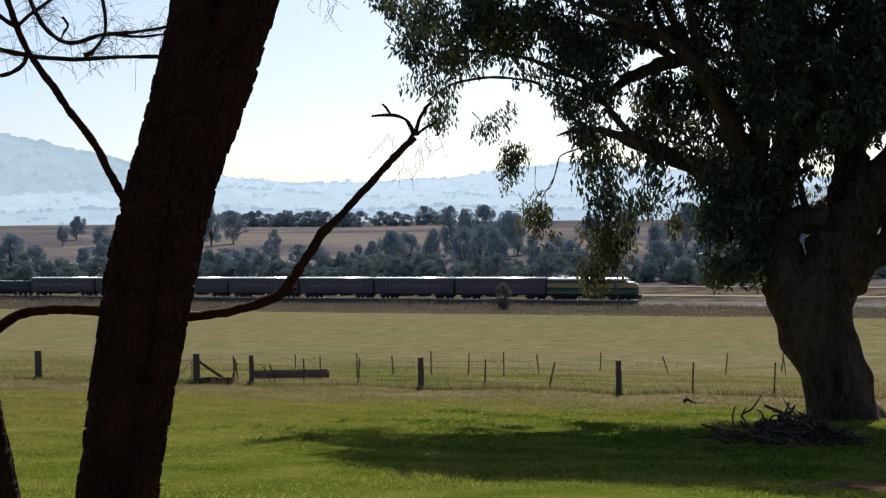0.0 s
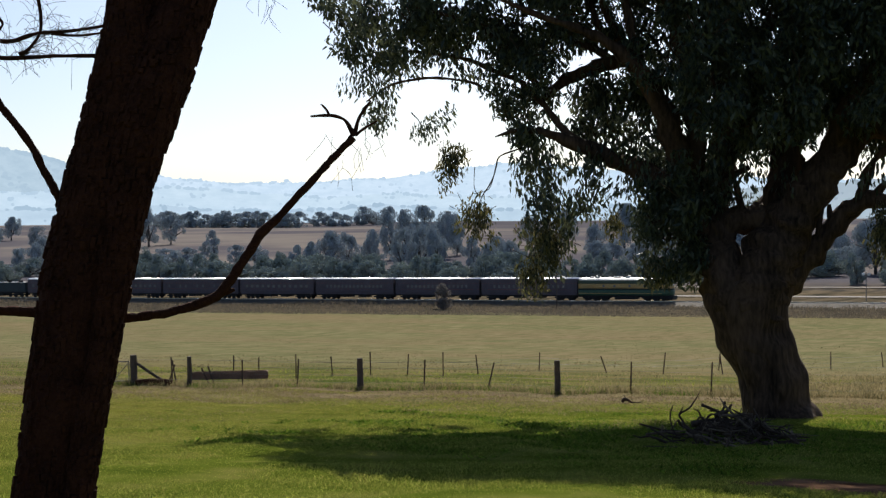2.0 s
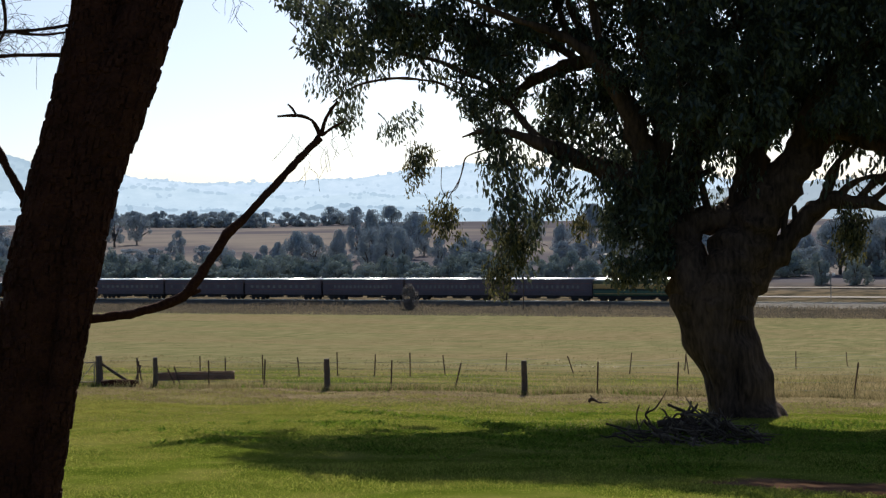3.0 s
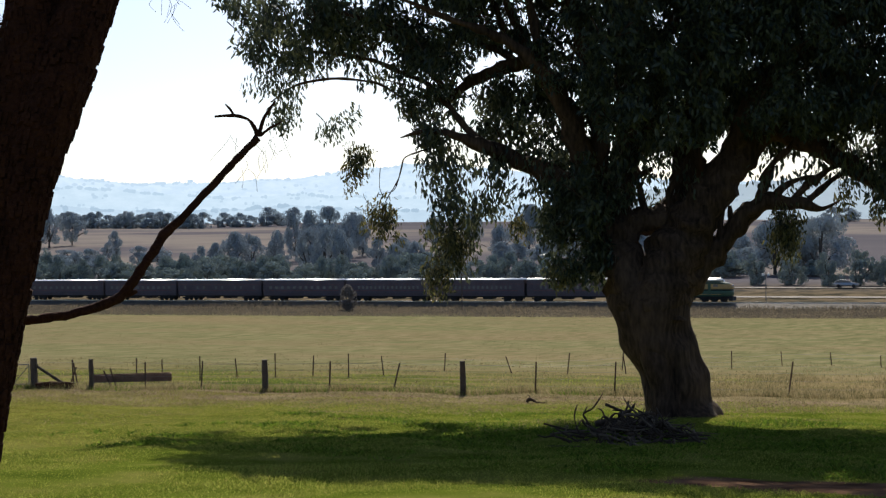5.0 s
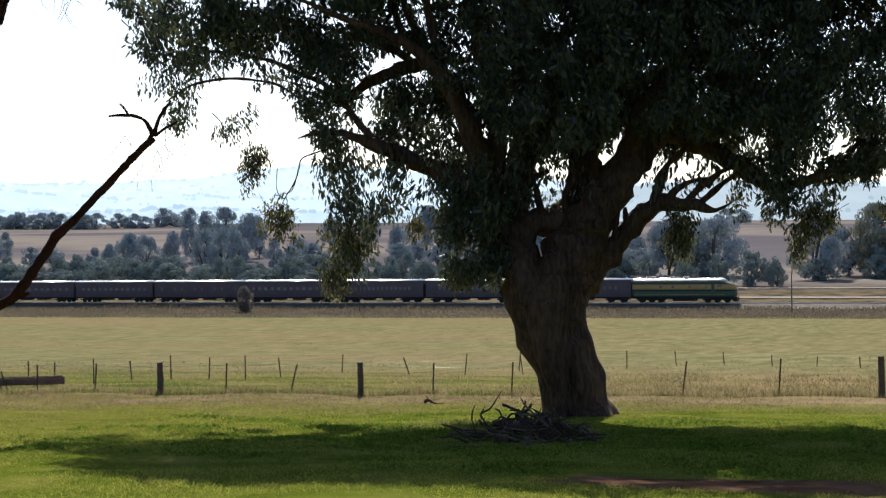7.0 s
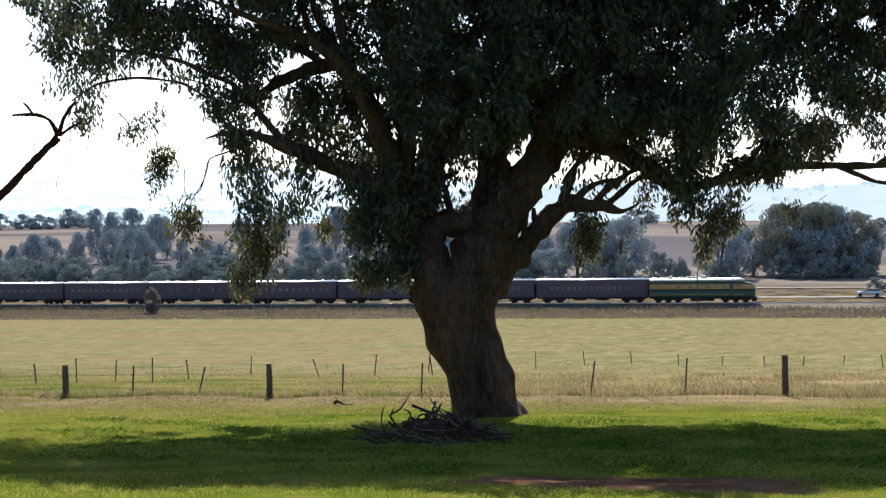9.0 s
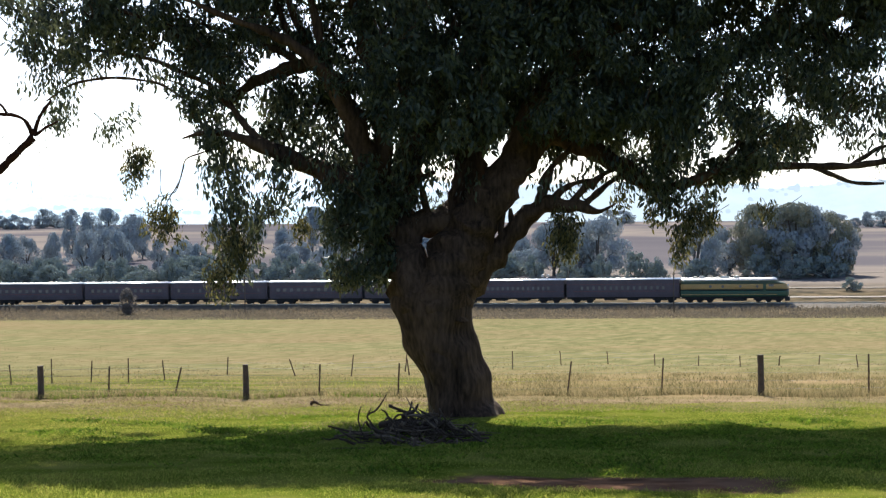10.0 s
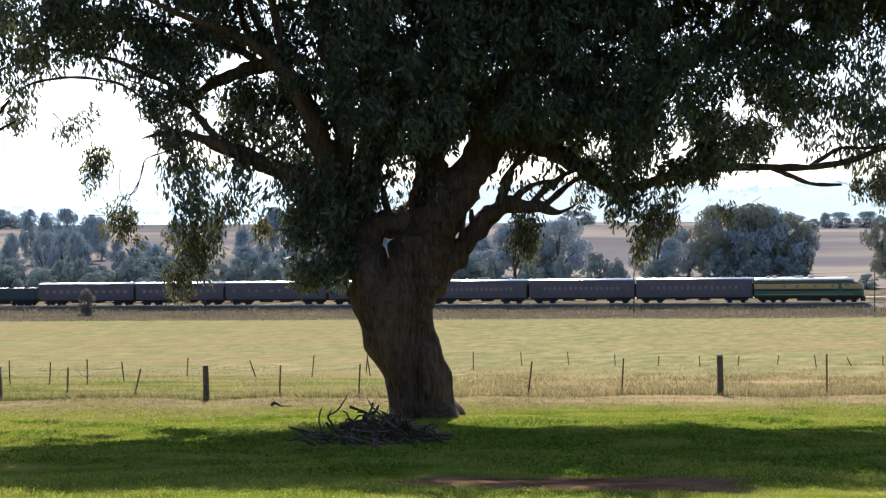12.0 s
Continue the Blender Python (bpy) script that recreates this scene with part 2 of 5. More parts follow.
def mesh_np(name, verts, faces, material, smooth=False):
    """A mesh from arrays of corners and equal-sided faces."""
    me = bpy.data.meshes.new(name)
    verts, faces = np.asarray(verts, np.float32), np.asarray(faces, np.int32)
    me.vertices.add(len(verts))
    me.vertices.foreach_set("co", verts.ravel())
    k = faces.shape[1]
    me.loops.add(faces.size)
    me.loops.foreach_set("vertex_index", faces.ravel())
    me.polygons.add(len(faces))
    me.polygons.foreach_set("loop_start", np.arange(0, faces.size, k, dtype=np.int32))
    me.polygons.foreach_set("loop_total", np.full(len(faces), k, np.int32))
    me.polygons.foreach_set("use_smooth", np.full(len(faces), smooth))
    me.update()
    me.materials.append(material)
    return me


def part(name, bm, material, parent, label="", smooth=False):
    """Links a bmesh (or a mesh) as one object under a thing or part."""
    if isinstance(bm, bmesh.types.BMesh):
        me = bpy.data.meshes.new(name)
        for f in bm.faces:
            f.smooth = smooth
        bm.to_mesh(me)
        bm.free()
        me.materials.append(material)
    else:
        me = bm
    ob = new(name, me)
    if parent:
        ob.parent = parent
    return tagged(ob, label)


def thing(name, m, label, category, group=""):
    ob = new(name)
    ob.matrix_world = m
    ob.empty_display_size = 0.2
    return tagged(ob, label, category, group)


def spline(pts, n):
    """n smooth steps between each two of the points (tuples of any length)."""
    p = np.array(pts, float)
    out = []
    for i in range(len(p) - 1):
        a, b, c, d = p[max(i - 1, 0)], p[i], p[i + 1], p[min(i + 2, len(p) - 1)]
        for k in range(n):
            t = k / n
            out.append(0.5 * (2 * b + (c - a) * t + (2 * a - 5 * b + 4 * c - d) * t * t + (3 * b - a - 3 * c + d) * t ** 3))
    out.append(p[-1])
    return np.array(out)


def tube(bm, pts, seg=10, steps=5, rough=0.1, freq=2.0, flute=0.0, cap=True):
    """A knotty limb through points (x, y, z, radius)."""
    q = spline(pts, steps)
    rings, side = [], Vector((0.31, 0.87, 0.2))
    for i, (x, y, z, r) in enumerate(q):
        j, k = max(i - 1, 0), min(i + 1, len(q) - 1)
        axis = Vector(q[k][:3]) - Vector(q[j][:3])
        axis.normalize()
        side = (side - axis * side.dot(axis)).normalized()
        other = axis.cross(side)
        ring = []
        for a in range(seg):
            th = 2 * math.pi * a / seg
            d = side * math.cos(th) + other * math.sin(th)
            p = Vector((x, y, z))
            rr = max(r, 0.001) * (1 + rough * noise.noise((p + d * r) * freq) * 1.6 + flute * math.sin(th * 5 + z * 0.7))
            ring.append(bm.verts.new(p + d * rr))
        rings.append(ring)
    for a, b in zip(rings, rings[1:]):
        for i in range(seg):
            bm.faces.new((a[i], a[(i + 1) % seg], b[(i + 1) % seg], b[i]))
    if cap:
        bm.faces.new(rings[0][::-1])
        bm.faces.new(rings[-1])
    return bm


def box(bm, x0, x1, y0, y1, z0, z1, bevel=0.0):
    vs = bmesh.ops.create_cube(bm, size=1)["verts"]
    for v in vs:
        v.co = Vector(((x0, x1)[v.co.x > 0], (y0, y1)[v.co.y > 0], (z0, z1)[v.co.z > 0]))
    if bevel:
        es = list({e for v in vs for e in v.link_edges})
        bmesh.ops.bevel(bm, geom=es, offset=bevel, segments=2, affect="EDGES")
    return bm


def prism(bm, outline, x0, x1):
    """An outline in (y, z), drawn out along x."""
    a = [bm.verts.new((x0, y, z)) for y, z in outline]
    b = [bm.verts.new((x1, y, z)) for y, z in outline]
    n = len(outline)
    for i in range(n):
        bm.faces.new((a[i], b[i], b[(i + 1) % n], a[(i + 1) % n]))
    bm.faces.new(a[::-1])
    bm.faces.new(b)
    bmesh.ops.recalc_face_normals(bm, faces=bm.faces[:])
    return bm


def drum(bm, p, q, r, seg=16):
    d = Vector(q) - Vector(p)
    m = Matrix.Translation((Vector(p) + Vector(q)) / 2) @ d.to_track_quat("Z", "Y").to_matrix().to_4x4()
    bmesh.ops.create_cone(bm, cap_ends=True, segments=seg, radius1=r, radius2=r, depth=d.length, matrix=m)
    return bm


# ---- the land ----


def build_ground():
    ss = np.unique(np.concatenate([np.arange(-4500, -60, 370), np.arange(-60, 0, 6), np.arange(0, 60, 0.6), np.arange(60, 320, 4), np.arange(320, 1500, 40), np.arange(1500, 4901, 340)]))
    ww = np.unique(np.concatenate([np.arange(-60, 30, 0.8), np.arange(-400, 401, 12), np.arange(-4500, 4501, 220)]))
    W, S = np.meshgrid(ww, ss)
    Z = land(W, S)
    Z = Z + ripple(W, S)
    v = np.stack([W.ravel(), S.ravel(), Z.ravel()], 1)
    nw, ns = len(ww), len(ss)
    i = (np.arange(ns - 1)[:, None] * nw + np.arange(nw - 1)).ravel()
    ob = new("ground", mesh_np("ground", v, np.stack([i, i + 1, i + nw + 1, i + nw], 1), M_GROUND, True))
    ob.matrix_world = SQ
    tagged(ob, "mown green lawn falling away to a pale dry paddock and far brown fields", "ground", kind="structure")


build_ground()


def build_hills():
    """Hazy ranges far behind everything else, with clumps of woodland on their slopes."""
    bm = bmesh.new()
    bmesh.ops.create_icosphere(bm, subdivisions=2, radius=1)
    ball = np.array([v.co[:] for v in bm.verts])
    ball_faces = np.array([[v.index for v in f.verts] for f in bm.faces])
    bm.free()
    steps = ((0.0, 0.90), (0.35, 0.93), (0.7, 0.97), (1.0, 1.0), (0.6, 1.05))

    def ridge(name, dist, heads, foot, haze_tones, label, jag, woods, size):
        azs = np.unique(np.concatenate([np.arange(-60, 75, 0.3), np.arange(-18, 34, 0.03)]))
        h = np.interp(azs, [a for a, _ in heads], [b for _, b in heads]) * dist
        for k, (fq, am) in enumerate(((0.35, 0.5), (1.1, 0.3), (4.0, 0.12))):
            h += dist * 0.004 * am * np.array([noise.noise((a * fq, k * 7.3 + dist, 0)) for a in azs])
        h += jag * np.abs(np.array([noise.noise((a * 16, dist * 2.0, 3)) for a in azs])) * np.array([max(0, noise.noise((a * 0.7, 5, dist)) + 0.35) for a in azs])
        rows = []
        for f, dd in steps:
            z = foot + (h - foot) * f
            rows.append(np.stack([np.sin(np.radians(azs)) * dist * dd, np.cos(np.radians(azs)) * dist * dd, z + EYE], 1))
        v = np.concatenate(rows)
        n = len(azs)
        i = np.concatenate([np.arange(n - 1) + r * n for r in range(4)])
        ob = new(name, mesh_np(name, v, np.stack([i, i + 1, i + n + 1, i + n], 1), haze_glow_mat(name, haze_tones[0], haze_tones[1], 1.0), True))
        tagged(ob, label, "hills", kind="structure")
        g = np.random.default_rng(int(dist))
        V, F = [], []
        while len(V) < woods:
            a, f = g.uniform(-17.5, 33 if heads[-1][1] > 0 else -9), g.uniform(0.25, 1.0)
            crest = g.random() < 0.3
            f = 0.99 if crest else f
            if noise.noise((a * 1.1, f * 9.0, dist)) + 0.6 * noise.noise((a * 4, f * 22, 2)) < (-0.1 if crest else 0.16):
                continue
            top = float(np.interp(a, azs, h))
            dd = float(np.interp(f, [0, 0.35, 0.7, 1.0], [0.90, 0.93, 0.97, 1.0])) - 0.002
            r = size * g.uniform(0.5, 1.25)
            p = np.array([math.sin(radians(a)) * dist * dd, math.cos(radians(a)) * dist * dd, foot + (top - foot) * f + EYE])
            rough = 1 + 0.3 * np.sin(ball * 3.1 + g.uniform(0, 6, 3)).sum(1)[:, None] / 3
            V.append(ball * rough * np.array([r * g.uniform(0.8, 1.5), r, r * g.uniform(0.6, 1.0)]) + p)
            F.append(ball_faces + (len(V) - 1) * len(ball))
        ob = new(name + "_woods", mesh_np("woods", np.concatenate(V), np.concatenate(F), haze_glow_mat(name + "_woods", haze_tones[2], haze_tones[3], 1.0), True))
        tagged(ob, "hazy blue clumps of trees scattered over the far hills", "woods", kind="stuff")

    # haze and daylight are put into each range's glowing colours; nearer ones are darker
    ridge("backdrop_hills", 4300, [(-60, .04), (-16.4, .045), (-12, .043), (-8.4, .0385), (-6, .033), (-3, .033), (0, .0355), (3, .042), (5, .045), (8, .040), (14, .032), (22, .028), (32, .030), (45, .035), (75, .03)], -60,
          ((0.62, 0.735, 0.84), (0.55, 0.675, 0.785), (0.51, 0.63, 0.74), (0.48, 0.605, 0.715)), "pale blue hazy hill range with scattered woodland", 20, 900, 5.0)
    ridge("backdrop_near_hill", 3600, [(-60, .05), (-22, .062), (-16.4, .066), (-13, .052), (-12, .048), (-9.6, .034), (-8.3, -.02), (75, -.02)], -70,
          ((0.47, 0.585, 0.665), (0.42, 0.535, 0.62), (0.42, 0.535, 0.625), (0.395, 0.51, 0.60)), "haze-blue hill with scattered trees on its brow", 12, 520, 5.0)
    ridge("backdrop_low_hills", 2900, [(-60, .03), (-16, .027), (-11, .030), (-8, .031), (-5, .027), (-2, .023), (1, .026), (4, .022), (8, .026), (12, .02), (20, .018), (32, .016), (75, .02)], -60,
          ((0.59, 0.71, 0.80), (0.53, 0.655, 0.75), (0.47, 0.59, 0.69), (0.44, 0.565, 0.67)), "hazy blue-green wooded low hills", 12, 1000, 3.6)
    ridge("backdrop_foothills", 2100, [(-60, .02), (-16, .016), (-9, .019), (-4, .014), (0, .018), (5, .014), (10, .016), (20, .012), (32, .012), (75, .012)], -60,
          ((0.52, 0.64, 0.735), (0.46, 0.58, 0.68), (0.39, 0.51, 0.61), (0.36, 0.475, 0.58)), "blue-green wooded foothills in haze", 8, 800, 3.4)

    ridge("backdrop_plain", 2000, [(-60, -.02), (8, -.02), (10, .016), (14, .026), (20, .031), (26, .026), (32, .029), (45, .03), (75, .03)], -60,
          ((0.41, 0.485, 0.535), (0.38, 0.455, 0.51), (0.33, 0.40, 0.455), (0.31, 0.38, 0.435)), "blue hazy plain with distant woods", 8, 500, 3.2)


build_hills()

# ---- the railway ----
RAIL_S, RAIL_Z, RAIL_SLOPE = 250.0, -12.0 + EYE, 0.0055


def rail_pose(w):
    """A train's place w metres along the line (it climbs gently to the right)."""
    return SQ @ Matrix.Translation((w, RAIL_S, RAIL_Z + RAIL_SLOPE * w)) @ Matrix.Rotation(-math.atan(RAIL_SLOPE), 4, "Y")


# ---- the old eucalypt ----
TREE = pose(38.5 * math.sin(radians(14.9)), 38.5 * math.cos(radians(14.9)), -4.72 + EYE, 0, 0, -14.9)


def leaf_cloud(count, size, spread, seed, droop=0.75, aspect=0.24):
    """Corners and faces of many small leaves that hang round one point."""
    g = np.random.default_rng(seed)
    c = g.normal(0, 1, (count, 3))
    c /= np.linalg.norm(c, axis=1)[:, None]
    c *= (g.random((count, 1)) ** 0.45) * np.array(spread)
    d = g.normal(0, 0.6, (count, 3)) + np.array([0, 0, -droop * 1.3])
    d /= np.linalg.norm(d, axis=1)[:, None]
    o = np.cross(d, g.normal(0, 1, (count, 3)))
    o /= np.linalg.norm(o, axis=1)[:, None]
    L = size * g.uniform(0.6, 1.25, (count, 1))
    lo, hi, wd = c + d * L * 0.25, c + d * L * 0.62, o * L * aspect * 0.5
    v = np.stack([c, lo + wd * 0.85, hi + wd * 0.8, c + d * L, hi - wd * 0.8, lo - wd * 0.85], 1).reshape(-1, 3)
    return v, np.arange(count * 6).reshape(-1, 6)


# limbs: across, away, up, radius
STEM = [(0.09, 0.00, -0.76, 1.22), (0.04, 0.00, -0.15, 1.10), (-0.04, 0.00, 0.18, 0.89), (-0.14, 0.00, 0.54, 0.81), (-0.35, 0.00, 1.27, 0.81), (-0.69, 0.00, 1.99, 0.87), (-0.82, 0.00, 2.72, 0.97), (-0.76, 0.15, 3.20, 1.02), (-0.72, 0.30, 3.48, 0.88), (-0.70, 0.40, 3.74, 0.60), (-0.70, 0.42, 3.92, 0.22)]
RIDGE = [(-0.29, -0.55, -0.08, 0.45), (-0.46, -0.50, 0.74, 0.37), (-0.74, -0.50, 1.75, 0.40), (-1.04, -0.45, 2.60, 0.43), (-1.21, -0.30, 3.38, 0.46), (-1.40, 0.10, 4.16, 0.46)]
FORKS = []
FORKS.append([(-0.82, -0.15, 2.40, 0.60), (-1.14, -0.25, 3.15, 0.67), (-1.44, -0.05, 3.87, 0.56), (-1.63, 0.40, 4.60, 0.48), (-1.84, 0.40, 5.18, 0.41), (-2.33, 0.20, 5.62, 0.35), (-2.89, 0.00, 5.94, 0.30), (-3.58, -0.30, 6.29, 0.26), (-4.54, -0.60, 6.69, 0.21), (-5.28, -0.80, 7.01, 0.14), (-5.88, -1.00, 7.20, 0.08), (-6.49, -1.10, 7.22, 0.05), (-6.96, -1.20, 7.08, 0.02)])
FORKS.append([(-0.66, -0.15, 2.60, 0.80), (-0.50, -0.22, 3.44, 0.78), (-0.12, -0.10, 4.15, 0.68), (0.21, 0.00, 4.73, 0.62), (0.60, 0.00, 5.37, 0.56), (1.12, 0.20, 6.14, 0.49), (1.63, 0.40, 6.78, 0.41), (2.19, 0.50, 7.22, 0.32), (2.91, 0.40, 6.96, 0.28), (3.62, 0.20, 6.58, 0.25), (4.18, 0.00, 6.27, 0.20), (4.81, -0.10, 5.76, 0.16), (5.23, -0.20, 5.22, 0.06)])
FORKS.append([(-0.26, 0.20, 3.25, 0.58), (0.52, 0.20, 3.88, 0.38), (1.20, 0.10, 4.60, 0.27), (1.60, 0.00, 5.09, 0.25), (2.07, -0.10, 5.34, 0.22), (2.57, -0.20, 5.36, 0.17), (3.00, -0.20, 5.33, 0.14), (3.36, -0.20, 5.18, 0.09), (3.60, -0.20, 5.24, 0.04), (3.86, -0.20, 5.38, 0.02)])
FORKS.append([(-1.49, 0.50, 4.01, 0.44), (-1.64, 0.80, 4.89, 0.41), (-1.53, 1.20, 5.93, 0.37), (-1.35, 1.60, 7.29, 0.33), (-1.42, 2.00, 8.68, 0.29), (-1.65, 2.40, 10.10, 0.23), (-1.95, 2.60, 11.96, 0.17), (-2.08, 2.60, 14.11, 0.09)])
FORKS.append([(-2.12, 0.30, 5.26, 0.35), (-2.31, 0.00, 6.05, 0.33), (-2.54, -0.30, 6.75, 0.30), (-2.80, -0.60, 7.66, 0.27), (-3.22, -0.80, 8.42, 0.24), (-3.65, -1.00, 8.94, 0.20), (-4.15, -1.20, 9.37, 0.13), (-4.81, -1.50, 9.67, 0.10), (-5.72, -1.80, 9.99, 0.07), (-6.90, -2.00, 10.52, 0.04)])
FORKS.append([(-2.19, 0.20, 5.69, 0.29), (-2.02, 0.10, 7.06, 0.26), (-2.15, 0.00, 8.20, 0.23), (-2.42, 0.00, 9.36, 0.19), (-2.70, 0.00, 10.36, 0.14), (-2.90, 0.00, 11.80, 0.09)])
FORKS.append([(-3.22, -0.80, 8.42, 0.17), (-3.51, -0.60, 9.29, 0.14), (-3.66, -0.50, 10.02, 0.11), (-3.94, -0.40, 11.17, 0.07)])
FORKS.append([(-1.41, 1.00, 6.37, 0.30), (-0.88, 0.80, 7.68, 0.24), (-0.56, 0.60, 8.97, 0.19), (-0.11, 0.40, 10.11, 0.13)])
FORKS.append([(-4.01, 0.00, 8.91, 0.12), (-4.61, 0.30, 9.38, 0.10), (-5.21, 0.50, 9.59, 0.08), (-5.95, 0.60, 9.90, 0.06), (-6.84, 0.70, 10.21, 0.04)])
FORKS.append([(1.89, 0.40, 7.11, 0.23), (2.04, 0.20, 8.04, 0.19), (2.47, 0.00, 9.03, 0.14), (2.77, 0.00, 10.17, 0.10), (2.92, 0.00, 11.18, 0.06)])
FORKS.append([(6.12, -0.50, 6.06, 0.07), (6.62, -0.50, 6.44, 0.06), (7.00, -0.40, 6.94, 0.04), (7.32, -0.40, 7.23, 0.03)])
FORKS.append([(4.90, 0.00, 5.98, 0.09), (5.35, 0.10, 6.41, 0.07), (5.80, 0.20, 6.99, 0.06), (6.41, 0.30, 7.50, 0.04)])
FORKS.append([(-2.89, -0.60, 7.87, 0.23), (-3.56, -0.20, 8.89, 0.20), (-4.15, 0.00, 8.97, 0.20), (-4.79, 0.20, 8.81, 0.17), (-5.50, 0.40, 8.53, 0.15), (-6.11, 0.50, 8.07, 0.07)])
FORKS.append([(-0.17, 0.60, 4.58, 0.53), (0.14, 1.00, 5.91, 0.44), (0.30, 1.40, 7.26, 0.39), (0.62, 1.80, 8.79, 0.33), (1.25, 2.20, 10.35, 0.27), (1.74, 2.40, 12.20, 0.18), (2.07, 2.50, 14.36, 0.09)])
FORKS.append([(1.30, 0.30, 6.46, 0.35), (1.74, 0.00, 7.74, 0.29), (2.59, -0.40, 8.84, 0.24), (3.70, -0.80, 9.63, 0.18), (4.81, -1.00, 10.72, 0.13), (5.78, -1.20, 11.79, 0.07)])
FORKS.append([(3.90, 0.10, 6.42, 0.19), (4.68, 0.00, 5.81, 0.14), (5.50, -0.30, 5.82, 0.13), (6.39, -0.60, 6.14, 0.11), (7.35, -0.80, 6.25, 0.10), (8.72, -1.00, 6.24, 0.09), (9.66, -1.20, 6.23, 0.08), (10.61, -1.30, 6.39, 0.07), (11.40, -1.40, 6.67, 0.06), (12.37, -1.50, 6.55, 0.03)])
FORKS.append([(8.58, -1.00, 6.23, 0.06), (9.14, -1.00, 6.01, 0.06), (9.71, -1.00, 5.81, 0.05), (10.41, -1.00, 5.79, 0.03)])
FORKS.append([(2.62, 0.40, 7.11, 0.23), (3.83, 0.80, 7.63, 0.21), (5.22, 1.20, 8.25, 0.18), (7.09, 1.60, 9.17, 0.15), (9.14, 2.00, 10.10, 0.11), (11.18, 2.20, 10.72, 0.06)])
FORKS.append([(-4.79, -0.70, 6.85, 0.101), (-5.36, -0.60, 7.32, 0.087), (-5.82, -0.40, 7.89, 0.079), (-6.42, -0.20, 8.51, 0.072), (-7.09, 0.00, 8.82, 0.065), (-7.85, 0.20, 9.17, 0.058), (-8.51, 0.30, 9.34, 0.043), (-9.45, 0.30, 9.48, 0.036), (-10.53, 0.30, 9.49, 0.022)])
FORKS.append([(-6.05, 0.20, 8.40, 0.072), (-6.66, 0.00, 9.28, 0.065), (-7.06, -0.50, 9.65, 0.058), (-7.53, -0.80, 9.95, 0.050), (-8.22, -1.00, 10.21, 0.043), (-9.19, -1.00, 10.50, 0.029)])
FORKS.append([(-7.16, 0.30, 8.20, 0.032), (-7.73, 0.30, 8.57, 0.035), (-8.23, 0.30, 8.69, 0.037), (-8.95, 0.30, 8.77, 0.037), (-9.68, 0.30, 8.70, 0.035), (-10.18, 0.30, 8.55, 0.029), (-10.72, 0.30, 8.19, 0.017)])
FORKS.append([(-6.23, -1.00, 6.82, 0.026), (-6.54, -1.00, 6.73, 0.022), (-6.89, -1.00, 6.59, 0.021), (-6.98, -1.00, 6.34, 0.019), (-7.05, -1.00, 6.09, 0.017), (-7.18, -1.00, 5.84, 0.014), (-7.32, -1.00, 5.64, 0.012), (-7.47, -1.00, 5.34, 0.008)])
FORKS.append([(1.86, 0.00, 5.26, 0.14), (1.98, 0.00, 5.60, 0.12), (2.18, 0.00, 5.98, 0.07), (2.30, 0.00, 6.29, 0.03)])
FORKS.append([(1.36, 0.00, 4.74, 0.13), (1.22, 0.00, 5.03, 0.09), (1.19, 0.00, 5.29, 0.04)])
FORKS.append([(2.21, -0.10, 5.34, 0.12), (2.50, -0.10, 5.71, 0.09), (2.87, -0.10, 5.92, 0.06), (3.37, -0.10, 6.02, 0.03)])
FORKS.append([(2.01, 0.00, 5.86, 0.10), (2.23, 0.00, 6.29, 0.09), (2.67, 0.00, 6.72, 0.06), (2.89, 0.00, 7.15, 0.03)])
FORKS.append([(3.23, -0.10, 5.77, 0.09), (3.52, -0.10, 6.10, 0.08), (3.88, -0.10, 6.27, 0.06), (4.32, 0.00, 6.42, 0.03)])
FORKS.append([(-6.98, -1.00, 6.34, 0.013), (-7.15, -1.00, 5.81, 0.010), (-7.41, -1.00, 5.67, 0.008), (-7.65, -1.00, 5.34, 0.007)])
FORKS.append([(-7.53, -1.00, 6.34, 0.008), (-7.55, -1.00, 5.86, 0.008), (-7.46, -1.00, 5.62, 0.008)])
FORKS.append([(-3.57, 0.00, 9.04, 0.130), (-4.02, 0.20, 9.47, 0.101), (-4.46, 0.30, 9.92, 0.087), (-4.68, 0.40, 10.44, 0.072), (-4.89, 0.40, 11.02, 0.058)])
FORKS.append([(-3.58, 0.10, 9.05, 0.130), (-4.25, 0.40, 10.15, 0.101), (-4.47, 0.50, 10.74, 0.087), (-4.69, 0.50, 11.33, 0.072)])
FORKS.append([(-1.32, 0.20, 5.10, 0.130), (-1.46, 0.30, 5.76, 0.115), (-1.10, 0.30, 6.07, 0.087), (-0.73, 0.30, 6.26, 0.072)])
FORKS.append([(-0.89, 0.10, 5.10, 0.115), (-1.05, 0.10, 5.68, 0.087), (-1.19, 0.10, 6.18, 0.072)])
FORKS.append([(-0.24, 0.20, 5.09, 0.115), (-0.33, 0.20, 5.60, 0.087), (-0.08, 0.20, 6.06, 0.072), (0.02, 0.20, 6.47, 0.058)])
FORKS.append([(0.91, 0.00, 4.50, 0.072), (0.96, 0.00, 4.86, 0.072), (1.02, 0.00, 5.18, 0.058), (1.08, 0.00, 5.37, 0.029)])
FORKS.append([(9.57, -1.00, 6.23, 0.058), (9.90, -1.10, 6.45, 0.058), (10.36, -1.20, 6.69, 0.050), (10.90, -1.30, 6.68, 0.043), (11.43, -1.30, 6.78, 0.029)])
